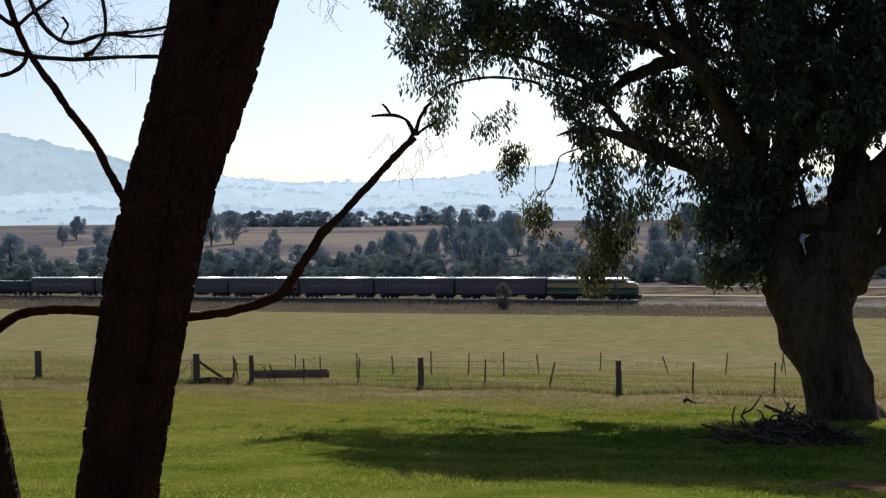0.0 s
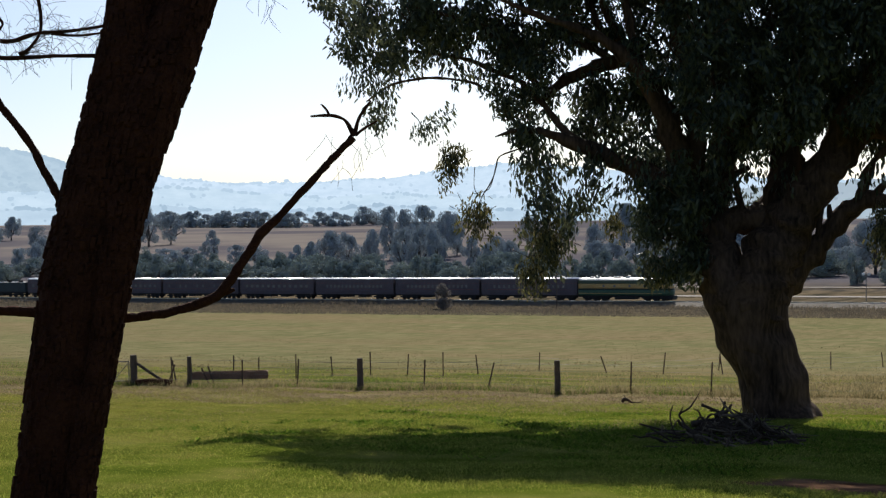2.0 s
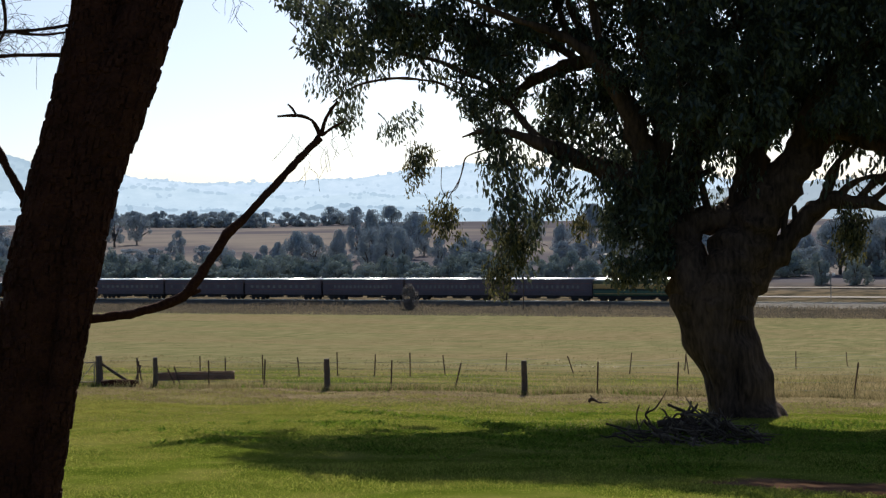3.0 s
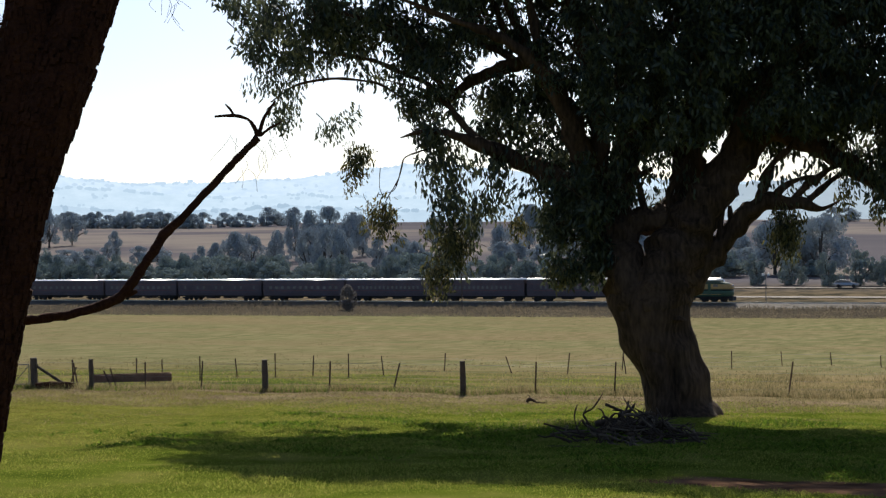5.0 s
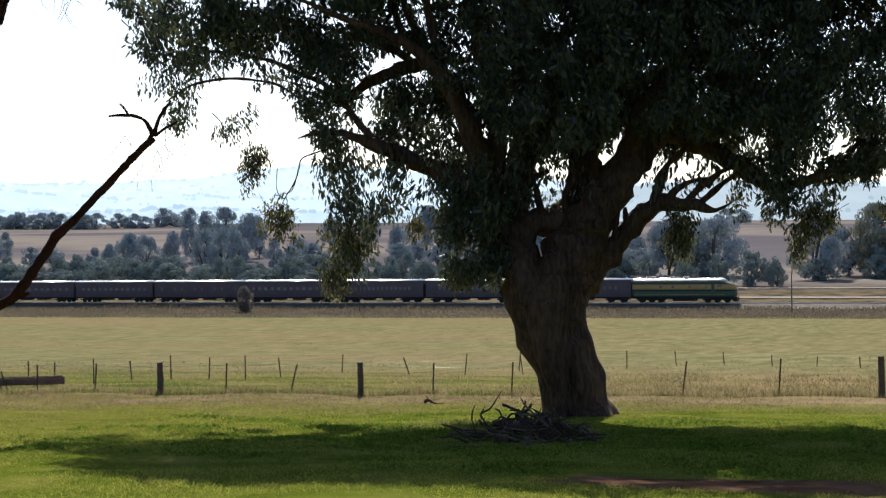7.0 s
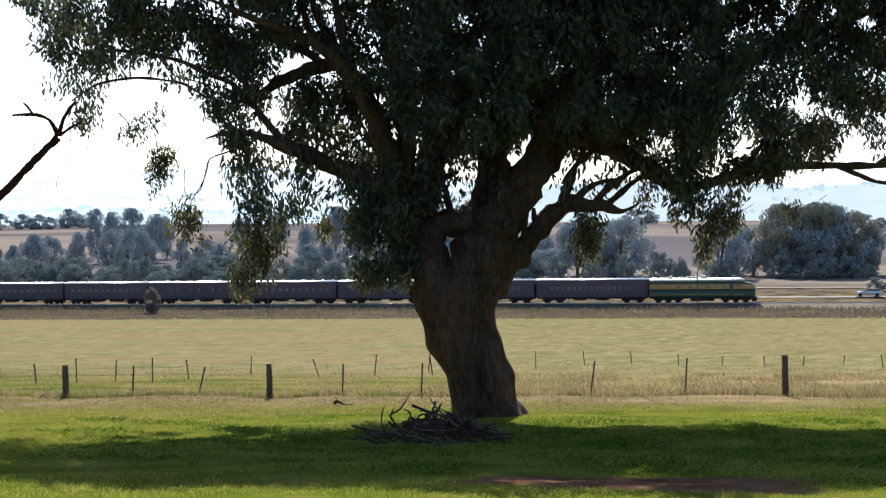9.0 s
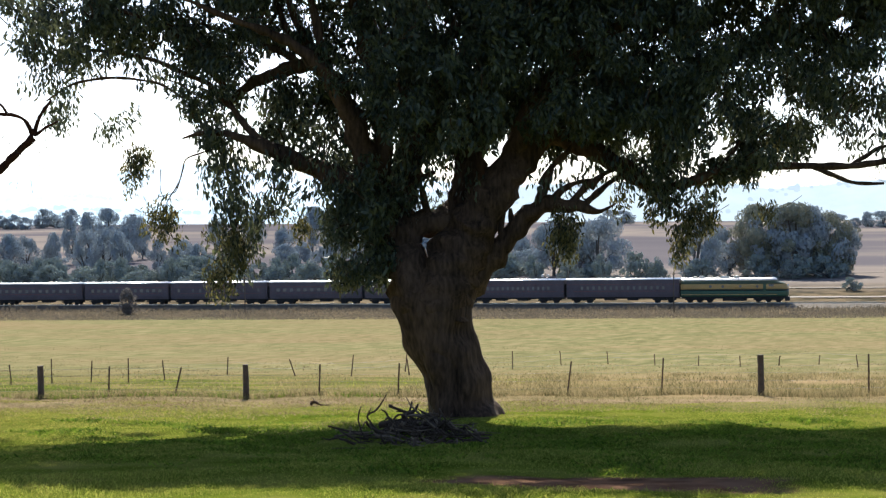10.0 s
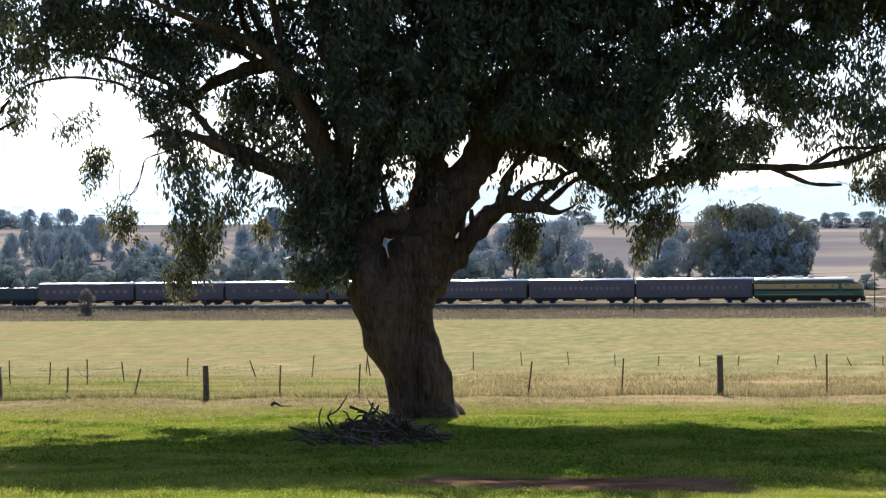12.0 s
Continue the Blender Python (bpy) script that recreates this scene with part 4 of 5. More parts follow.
FAR_PICKETS = [(-39.23, 56.15, 0.82, 0.0), (-37.61, 55.75, 0.78, 0.0), (-34.22, 53.49, 1.0, 0.0), (-33.82, 55.8, 0.86, -0.09), (-32.54, 56.85, 1.06, -0.02), (-31.5, 58.28, 0.94, 0.05),
               (-29.77, 58.34, 1.03, 0.0), (-29.27, 60.82, 0.87, -0.11), (-28.69, 66.31, 0.86, 0.06), (-24.61, 64.73, 0.83, -0.34), (-21.92, 64.63, 0.97, 0.11), (-20.95, 69.93, 0.9, 0.09),
               (-19.47, 65.68, 0.92, -0.14), (-16.36, 73.19, 0.9, 0.0), (-14.88, 78.35, 0.75, -0.08), (-12.68, 80.25, 0.67, -0.09), (-9.88, 77.88, 0.59, -0.05), (-7.65, 77.62, 0.52, 0.06),
               (-5.42, 76.06, 0.56, -0.05), (-3.63, 77.42, 0.51, 0.11), (-1.71, 78.73, 0.49, 0.12), (0.22, 75.5, 0.61, -0.14), (1.92, 76.73, 0.47, -0.47), (3.38, 76.68, 0.5, 0.0)]
for w, s, h, k in FAR_PICKETS:
    build_picket(w, s, h, k, group="far paddock pickets")


def wire(pts, r, name, label, sag=0.05):
    """One strand from post to post."""
    run = [(*pts[0], r)]
    for a, b in zip(pts, pts[1:]):
        run += [(*((a + b) / 2 - Vector((0, 0, sag))), r), (*b, r)]
    bm = tube(bmesh.new(), run, 4, 3, 0)
    return tagged(part(name, bm, M_WIRE, None, ""), label, "wire")


line = sorted([(w, s) for w, s, *_ in WOOD_POSTS] + [(w, s) for w, s, *_ in PICKETS])
for k in (0.25, 0.5, 0.75, 0.98):
    wire([spot(w, s, k) for w, s in line], 0.004, "fence_wire", "thin slack steel fence wire strung between posts", 0.02)
back = sorted((w, s) for w, s, *_ in FAR_PICKETS if (w, s) not in ((-34.22, 53.49), (-19.47, 65.68)))
for k in (0.35, 0.6):
    wire([spot(w, s, k) for w, s in back], 0.004, "fence_wire", "thin slack wire along the far pickets", 0.03)


def build_gate_corner():
    # stay that props the gate post
    t = thing("timber_stay", Matrix.Translation(spot(-35.59, 44.52)) @ Matrix.Rotation(radians(8), 4, "Z"), "slanting weathered timber stay against a gate post", "stay")
    bm = bmesh.new()
    tube(bm, [(0.08, 0, 0.85, 0.055), (0.7, 0.05, 0.4, 0.055), (1.3, 0.1, -0.02, 0.06)], 8, 3, 0.08, 5)
    part("pole", bm, M_POST, t)
    # gate of steel tube
    g = thing("farm_gate", Matrix.Translation(spot(-35.75, 44.48)) @ Matrix.Rotation(radians(172), 4, "Z"), "sagging grey steel tube farm gate", "gate")
    for z in (0.18, 0.9):
        part("rail", drum(bmesh.new(), (0, 0, z), (2.9, 0, z - 0.06), 0.02, 8), M_WIRE, g)
    for x in (0.02, 2.9):
        part("upright", drum(bmesh.new(), (x, 0, 0.15), (x, 0, 0.92), 0.02, 8), M_WIRE, g)
    for x in (0.0, 0.75, 1.5):
        part("brace", drum(bmesh.new(), (x, 0, 0.9), (x + 0.6, 0, 0.18), 0.014, 8), M_WIRE, g)
    # dark log shape added for the shadow under the stay
    log = thing("stay_shadow_log", Matrix.Translation(spot(-34.9, 44.7, 0.1)) @ Matrix.Rotation(radians(5), 4, "Z"), "dark log standing in for the shadow between two fence posts", "log")
    part("stem", tube(bmesh.new(), [(-0.6, 0, 0, 0.13), (0.1, 0.05, 0.03, 0.15), (0.75, 0, 0, 0.11)], 10, 4, 0.15, 4), M_DARKBARK, log, smooth=True)
    for w, s, h, k in ((-34.9, 45.6, 0.85, 0.4), (-34.55, 45.5, 1.05, -0.05), (-34.35, 45.5, 0.95, -0.18), (-33.1, 45.9, 0.75, -0.5), (-32.9, 45.9, 0.8, -0.35)):
        build_picket(w, s, h, k, group="leaning loose pickets")
    # long low trough
    a = radians(-5.8)
    w, s = -36.35, 51.6
    m = Matrix.Translation(spot(w, s, 0)) @ Matrix.Rotation(-a, 4, "Z")
    t = thing("water_trough", m, "long low rusty brown water trough in the paddock", "trough")
    M_TR = mat("rusty_trough", (0.17, 0.095, 0.065), 0.85, spread=0.45, scale=2, fine=14, bump=0.3)
    for nm, q in (("side", (-1.65, 1.65, -0.3, -0.24, 0, 0.31)), ("side", (-1.65, 1.65, 0.24, 0.3, 0, 0.31)), ("end", (-1.65, -1.59, -0.237, 0.237, 0, 0.31)), ("end", (1.59, 1.65, -0.237, 0.237, 0, 0.31)), ("base", (-1.587, 1.587, -0.237, 0.237, 0.03, 0.08))):
        part(nm, box(bmesh.new(), *q, 0.012), M_TR, t)


build_gate_corner()

# ---- heap of dead sticks by the trunk ----


def build_heap():
    t = thing("stick_heap", Matrix.Translation(spot(-8.15, 27.6)) @ Matrix.Rotation(radians(-13), 4, "Z") @ Matrix.Diagonal((0.82, 0.9, 0.9, 1)), "heap of grey dead branches and sticks on the lawn", "stick heap")
    g = np.random.default_rng(5)
    for i in range(210):
        x, y = g.normal(0.1, 0.68), g.normal(0.5, 0.85)
        x, y = max(-1.7, min(1.6, x)), max(-1.7, min(2.4, y))
        top = 0.62 * math.exp(-((x - 0.15) / 0.85) ** 2 - ((y - 0.6) / 1.2) ** 2)
        z = g.uniform(0.02, 1) * top + 0.03
        a, L = g.uniform(-3.14, 3.14), g.uniform(0.12, 0.55)
        r = g.uniform(0.009, 0.032)
        tilt = -0.15 * top * np.sign(x * math.cos(a)) + g.normal(0, 0.33)
        d = np.array([math.cos(a), math.sin(a) * 0.8, tilt]) * L
        bend = g.normal(0, 0.07, 3)
        c = np.array([x, y, z])
        p = [c - d, c + bend, c + d * 0.6 + bend * 0.4, c + d + g.normal(0, 0.06, 3)]
        for q in p:
            q[2] = max(q[2], 0.01)
        part("stick", tube(bmesh.new(), [(*p[0], r), (*p[1], r * 0.95), (*p[2], r * 0.75), (*p[3], r * 0.35)], 6, 2, 0.2, 9), M_STICK if g.random() < 0.75 else M_PALESTICK, t, smooth=True)
    for pts in ([(-0.82, 0.6, 0.05, 0.029), (-0.95, 0.6, 0.32, 0.0232), (-1.06, 0.6, 0.5, 0.02175), (-0.85, 0.6, 0.62, 0.0203), (-0.7, 0.6, 0.8, 0.01595), (-0.56, 0.6, 1.02, 0.00725)],
                [(-1.06, 0.6, 0.5, 0.0203), (-1.0, 0.6, 0.6, 0.0145), (-0.96, 0.6, 0.68, 0.0087)],
                [(-1.27, 0.5, 0.42, 0.01885), (-1.25, 0.5, 0.58, 0.01885), (-1.19, 0.5, 0.72, 0.0116)],
                [(-1.27, 0.5, 0.42, 0.0174), (-1.2, 0.5, 0.2, 0.0174), (-1.1, 0.5, 0.0, 0.0174)],
                [(-0.4, 0.7, 0.2, 0.02175), (-0.55, 0.7, 0.42, 0.0203), (-0.62, 0.7, 0.56, 0.0174), (-0.74, 0.7, 0.62, 0.0087)],
                [(-1.3, -0.5, 0.03, 0.0319), (-1.5, -0.55, 0.14, 0.0261), (-1.66, -0.5, 0.16, 0.0174), (-1.72, -0.5, 0.28, 0.0087)],
                [(-0.25, 0.8, 0.45, 0.05), (0.02, 0.8, 0.55, 0.045), (0.12, 0.8, 0.66, 0.03), (0.15, 0.8, 0.72, 0.0174)],
                [(-0.8, 1.2, 0.22, 0.07), (-0.4, 1.2, 0.27, 0.085), (0.1, 1.2, 0.3, 0.08)],
                [(1.0, 0.3, 0.1, 0.03), (1.5, 0.3, 0.11, 0.0319), (1.9, 0.35, 0.08, 0.0145)],
                [(-0.9, -1.2, 0.04, 0.03), (-1.3, -1.25, 0.05, 0.03), (-1.8, -1.1, 0.04, 0.02175)]):
        part("branch", tube(bmesh.new(), pts, 8, 4, 0.2, 8), M_STICK, t, smooth=True)


build_heap()

for w, s, L in ((-15.0, 41.3, 0.24),):
    t = thing("broken_branch", Matrix.Translation(spot(w, s, 0.03)) @ Matrix.Rotation(radians(-14), 4, "Z"), "short broken dead branch lying on the lawn", "branch", "")
    part("stem", tube(bmesh.new(), [(-L, 0, 0.03, 0.035), (-L * 0.75, 0.02, 0.12, 0.05), (-L * 0.3, 0.02, 0.09, 0.04), (L * 0.2, 0, 0.03, 0.022), (L * 1.2, 0.05, 0.02, 0.012)], 8, 4, 0.2, 7), M_STICK, t, smooth=True)
    part("twig", tube(bmesh.new(), [(-L * 0.5, 0, 0.08, 0.02), (-L * 0.7, 0.05, 0.2, 0.014), (-L * 0.9, 0.06, 0.24, 0.006)], 6, 3, 0.1, 7), M_STICK, t, smooth=True)

# ---- the railway line ----
M_BALLAST = mat("railway_ballast", (0.115, 0.095, 0.072), 0.95, spread=0.4, scale=0.7, fine=8, bump=0.8)
M_RAIL = mat("rail_steel", (0.45, 0.43, 0.41), 0.28, metal=1.0, spread=0.1, scale=1, fine=9, bump=0.0)
M_ROAD = mat("pale_gravel_road", (0.19, 0.16, 0.13), 0.9, spread=0.2, scale=0.2, fine=4, bump=0.2)


def line_strip(name, outline, material, label, category, x0=-700, x1=320):
    """A long piece that lies along the line and climbs with it."""
    bm = prism(bmesh.new(), outline, x0, x1)
    ob = part(name, bm, material, None)
    ob.matrix_world = rail_pose(0.0)
    return tagged(ob, label, category, kind="structure")


line_strip("embankment", [(-10, -1.1), (-3.2, -0.5), (-1.9, -0.2), (1.9, -0.2), (3.2, -0.5), (10, -1.1)], M_BALLAST, "low stony railway embankment with dry weeds", "embankment")
for y in (-0.72, 0.72):
    line_strip("rail", [(y - 0.07, -0.17), (y - 0.035, -0.13), (y - 0.035, 0), (y + 0.035, 0), (y + 0.035, -0.13), (y + 0.07, -0.17)], M_RAIL, "shining worn steel rail on the embankment", "rail")
for s, wid, nm in ((272.0, 1.4, "gravel road behind the railway"), (292.0, 1.4, "second pale carriageway beyond the railway")):
    ww = np.arange(-700, 330, 10.0)
    v = np.concatenate([np.stack([ww, np.full_like(ww, s + o), land(ww, s + o) + 0.12], 1) for o in (-wid, wid)])
    i = np.arange(len(ww) - 1)
    ob = new("road", mesh_np("road", v, np.stack([i, i + 1, i + 1 + len(ww), i + len(ww)], 1), M_ROAD))
    ob.matrix_world = SQ
    tagged(ob, "pale " + nm if "pale" not in nm else nm, "road", kind="structure")

# ---- the train ----
M_CAR = mat("carriage_paint", (0.112, 0.092, 0.102), 0.6, spec=0.2, spread=0.2, scale=0.6, fine=5, bump=0.05)
M_CARROOF = mat("carriage_roof", (0.60, 0.59, 0.57), 0.36, metal=0.9, spread=0.15, scale=0.5, fine=4, bump=0.05)
M_UNDER = mat("underframe", (0.025, 0.024, 0.023), 0.8, spread=0.3, scale=2, fine=12, bump=0.1)
M_PANE = mat("carriage_glass", (0.17, 0.165, 0.165), 0.2, spread=0.1, scale=1, fine=3, bump=0.0, spec=0.8)
M_LINE = mat("lining_paint", (0.23, 0.065, 0.055), 0.5, bump=0.0)
M_GREEN = mat("locomotive_green", (0.045, 0.10, 0.060), 0.35, spread=0.15, scale=0.6, fine=6, bump=0.03)
M_OLIVEGREEN = mat("locomotive_olive_green", (0.060, 0.078, 0.036), 0.4, spread=0.15, scale=0.6, fine=6, bump=0.03)
M_DKGREEN = mat("locomotive_dark_green", (0.016, 0.034, 0.022), 0.35, spread=0.15, scale=0.6, fine=6, bump=0.03)
M_GOLD = mat("locomotive_gold", (0.44, 0.285, 0.10), 0.4, spread=0.12, scale=0.6, fine=6, bump=0.03)
M_TEAL = mat("hood_paint", (0.020, 0.040, 0.050), 0.4, spread=0.15, scale=0.6, fine=6, bump=0.03)
M_CHROME = mat("headlamp_metal", (0.8, 0.8, 0.78), 0.1, metal=1.0, bump=0.0)
TRAIN = []


def bogie(parent, x, axles=(-1.1, 1.1)):
    bm = bmesh.new()
    w = max(axles) + 0.75
    for y in (-1.0, 1.0):
        box(bm, x - w, x + w, y - 0.07, y + 0.07, 0.42, 0.68, 0.03)
    box(bm, x - 0.35, x + 0.35, -1.0, 1.0, 0.45, 0.85)
    b = part("bogie", bm, M_UNDER, parent)
    for a in axles:
        for y in (-0.78, 0.78):
            part("wheel", drum(bmesh.new(), (x + a, y - 0.07, 0.46), (x + a, y + 0.07, 0.46), 0.46, 18), M_UNDER, b)
    return b


def coach(mid, length, style):
    t = thing("carriage", rail_pose(mid), "dark maroon railway carriage with a bright silver clerestory roof", "carriage", "carriages of the train")
    h = length / 2 - 0.25
    part("body", prism(bmesh.new(), [(-1.38, 1.0), (-1.45, 1.5), (-1.45, 3.2), (-1.42, 3.84), (1.42, 3.84), (1.45, 3.2), (1.45, 1.5), (1.38, 1.0)], -h, h), M_CAR, t)
    arc = [(1.47 * math.cos(a), 3.842 + 0.27 * math.sin(a)) for a in np.linspace(0, math.pi, 13)]
    part("roof", prism(bmesh.new(), arc, -h - 0.1, h + 0.1), M_CARROOF, t, "silver curved roof with sun glare", True)
    part("underframe", box(bmesh.new(), -h, h, -1.2, 1.2, 0.78, 0.997), M_UNDER, t)
    for x in (-2.2, 1.6):
        part("equipment_box", box(bmesh.new(), x - 0.9, x + 0.9, -1.1, 1.1, 0.45, 0.777, 0.05), M_UNDER, t)
    for x in (-h + 2.6, h - 2.6):
        bogie(t, x)
    for x in (-h - 0.22, h + 0.004):
        part("vestibule", box(bmesh.new(), x, x + 0.216, -0.8, 0.8, 1.05, 3.2), M_UNDER, t)
    n = 15 if style == 1 else 12
    for side in (-1, 1):
        for i in range(n):
            x = (i - (n - 1) / 2) * (2 * h - (5.2 if style == 1 else 3.2)) / (n - 1)
            if style == 2 and i % 3 == 1:
                continue
            y = side * 1.456
            part("window_pane", box(bmesh.new(), x - (0.2 if style else 0.3), x + (0.2 if style else 0.3), min(y, y - side * 0.02), max(y, y - side * 0.02), 2.25, 2.8), M_PANE, t)
        for x in (-h + 0.75, h - 0.75):
            y = side * 1.458
            part("door", box(bmesh.new(), x - 0.4, x + 0.4, min(y, y - side * 0.03), max(y, y - side * 0.03), 1.1, 3.05, 0.01), M_CAR, t)
        for z in (1.95, 3.1):
            y = side * 1.452
            part("lining", box(bmesh.new(), -h + 0.02, h - 0.02, min(y, y - side * 0.01), max(y, y - side * 0.01), z, z + 0.04), M_LINE, t)
    for i in range(9):
        x = (i - 4) * (2 * h - 2) / 8
        part("roof_vent", box(bmesh.new(), x - 0.18, x + 0.18, -0.2, 0.2, 4.06, 4.24, 0.04), M_CARROOF, t)
    TRAIN.append((t, mid))


NOSE = [(0.95, 8.45), (1.27, 8.58), (1.7, 8.6), (2.2, 8.6), (2.6, 8.55), (2.95, 8.4), (3.15, 8.1), (3.3, 7.55), (3.42, 7.1), (3.62, 6.95), (3.9, 6.7), (4.05, 6.3)]


def hull(levels):
    """A slice of the locomotive's shell between heights, rounded at the nose."""
    bm = bmesh.new()
    rings = []
    for z in levels:
        fx = np.interp(z, [a for a, _ in NOSE], [b for _, b in NOSE])
        hy = np.interp(z, [0.9, 1.3, 3.2, 3.6, 3.9, 4.05], [1.42, 1.46, 1.46, 1.28, 0.9, 0.45])
        side = [(-8.6, hy), (-8.0, hy), (fx - 1.5, hy), (fx - 0.75, hy * 0.93), (fx - 0.25, hy * 0.7), (fx, hy * 0.3)]
        rings.append([bm.verts.new((x, -y, z)) for x, y in side] + [bm.verts.new((x, y, z)) for x, y in side[::-1]])
    n = len(rings[0])
    for a, b in zip(rings, rings[1:]):
        for i in range(n):
            bm.faces.new((a[i], a[(i + 1) % n], b[(i + 1) % n], b[i]))
    bm.faces.new(rings[0][::-1])
    bm.faces.new(rings[-1])
    return bm


def locomotive(mid):
    t = thing("locomotive", rail_pose(mid), "green and gold streamlined diesel locomotive with a bulldog nose", "locomotive", "train engines")
    part("lower_body", hull([1.0, 1.27, 1.7, 1.92]), M_GREEN, t, "mid green lower side", True)
    part("waist_band", hull([1.924, 2.05, 2.2]), M_DKGREEN, t, "dark green band along the waist", True)
    part("gold_band", hull([2.204, 2.4, 2.6, 2.8, 2.95, 3.05]), M_GOLD, t, "gold band along the side", True)
    part("upper_body", hull([3.054, 3.15, 3.3, 3.42, 3.62]), M_OLIVEGREEN, t, "olive green upper side", True)
    part("roof", hull([3.624, 3.75, 3.9, 4.05]), M_CARROOF, t, "silver-grey roof with sun glare", True)
    for y in (-1.472, 1.457):
        part("lining", box(bmesh.new(), -8.5, 6.8, y, y + 0.015, 1.30, 1.39), M_GOLD, t)
        for x in (-3.8, -1.8, 1.0, 3.7):
            d = drum(bmesh.new(), (x, y, 2.66), (x, y + 0.015, 2.66), 0.23, 16)
            part("porthole", d, M_PANE, t)
        part("cab_window", box(bmesh.new(), 5.5, 6.3, y, y + 0.015, 2.62, 3.0), M_PANE, t)
        part("cab_door", box(bmesh.new(), 4.6, 5.1, y, y + 0.015, 1.2, 3.05), M_GREEN, t)
    for y in (-0.62, 0.12):
        bm = box(bmesh.new(), -0.02, 0.02, y, y + 0.5, 0, 0.38)
        bm.transform(Matrix.Translation((7.06, 0, 3.44)) @ Matrix.Rotation(radians(-30), 4, "Y"))
        part("windscreen", bm, M_PANE, t)
    part("headlamp", drum(bmesh.new(), (8.42, 0, 2.72), (8.6, 0, 2.7), 0.22, 16), M_CHROME, t)
    part("underframe", box(bmesh.new(), -8.5, 8.2, -1.3, 1.3, 0.7, 0.997), M_UNDER, t)
    part("fuel_tank", box(bmesh.new(), -1.9, 1.9, -1.25, 1.25, 0.3, 0.697, 0.08), M_UNDER, t)
    part("pilot", box(bmesh.new(), 8.0, 8.75, -1.3, 1.3, 0.25, 0.95, 0.08), M_UNDER, t)
    for x in (-5.6, 5.4):
        bogie(t, x, (-1.6, 0.0, 1.6))
    for x, w, h in ((-6.4, 0.35, 0.25), (-5.3, 0.4, 0.3), (-1.6, 0.8, 0.25), (0.3, 0.45, 0.3), (-3.4, 0.9, 0.12)):
        part("roof_fan", box(bmesh.new(), x - w, x + w, -0.4, 0.4, 3.98, 4.05 + h, 0.06), M_CARROOF, t)
    for y in (-0.15, 0.15):
        part("horn", drum(bmesh.new(), (6.0, y, 4.1), (6.4, y, 4.1), 0.05, 8), M_CHROME, t)
    TRAIN.append((t, mid))


def hood_engine(mid):
    t = thing("locomotive", rail_pose(mid), "dark blue-green hood diesel locomotive with two exhaust stacks", "locomotive", "train engines")
    part("hood", box(bmesh.new(), -7.0, 8.0, -0.95, 0.95, 1.25, 3.2, 0.12), M_TEAL, t)
    part("cab", box(bmesh.new(), -8.6, -7.0, -1.4, 1.4, 1.25, 3.9, 0.12), M_TEAL, t)
    part("frame", box(bmesh.new(), -8.7, 8.5, -1.4, 1.4, 0.85, 1.247, 0.03), M_UNDER, t)
    part("roof_strip", box(bmesh.new(), -6.8, 7.8, -0.8, 0.8, 3.203, 3.26, 0.02), M_CARROOF, t)
    for x in (2.6, 5.9):
        part("exhaust_stack", box(bmesh.new(), x - 0.4, x + 0.4, -0.35, 0.35, 3.263, 3.62, 0.05), M_UNDER, t)
    for x in (-5.2, 5.2):
        bogie(t, x, (-1.6, 0.0, 1.6))
    part("fuel_tank", box(bmesh.new(), -1.9, 1.9, -1.2, 1.2, 0.3, 0.847, 0.08), M_UNDER, t)
    TRAIN.append((t, mid))


# where each vehicle ends at the last moment
ENDS = [-9.0, -28.2, -46.1, -63.7, -81.3, -100.3, -117.4, -136.4]
locomotive(-0.4)
for k, (a, b) in enumerate(zip(ENDS, ENDS[1:])):
    coach((a + b) / 2, a - b, (1, 1, 1, 0, 2, 0, 0)[k])
hood_engine(-145.2)

# ---- telegraph line ----


def telegraph():
    spots = [(-96.0, 229.5), (-61.0, 229.5), (-26.2, 229.5), (9.0, 229.5)]
    for w, s in spots:
        t = thing("telegraph_pole", Matrix.Translation(spot(w, s, -0.2)) @ SQ, "slim dark timber telegraph pole with crossarm beside the railway", "pole", "telegraph poles")
        part("pole", tube(bmesh.new(), [(0, 0, 0, 0.10), (0, 0, 3, 0.085), (0, 0, 6.4, 0.07)], 8, 2, 0.03), M_POST, t)
        part("crossarm", box(bmesh.new(), -0.06, 0.06, -0.8, 0.8, 5.95, 6.07), M_POST, t)
        for y in (-0.7, -0.25, 0.25, 0.7):
            part("insulator", drum(bmesh.new(), (0, y, 6.07), (0, y, 6.2), 0.04, 8), M_CHROME, t)
    for y in (-0.7, 0.25):
        wire([spot(w, s, 0) + SQ.to_3x3() @ Vector((0, y, 5.98)) for w, s in spots], 0.012, "telegraph_wire", "thin dark telegraph wire strung between poles", 0.35)


telegraph()


def signal_mast(w, s):
    t = thing("signal_mast", Matrix.Translation(spot(w, s, 0)) @ SQ, "grey signal mast with two white boxes behind the railway", "signal", "signal masts")
    part("mast", drum(bmesh.new(), (0, 0, -0.1), (0, 0, 5.4), 0.07, 10), M_WIRE, t)
    part("crossarm", box(bmesh.new(), -0.7, 0.7, -0.05, 0.05, 4.6, 4.7), M_WIRE, t)
    for x in (-0.5, 0.5):
        part("signal_box", box(bmesh.new(), x - 0.2, x + 0.2, -0.2, 0.2, 4.7, 5.15, 0.03), M_SIGNAL, t)


M_SIGNAL = mat("white_enamel", (0.75, 0.75, 0.73), 0.35, spread=0.05, scale=3, fine=12, bump=0.02)
signal_mast(-51.9, 259.0)

# ---- trees behind the railway ----


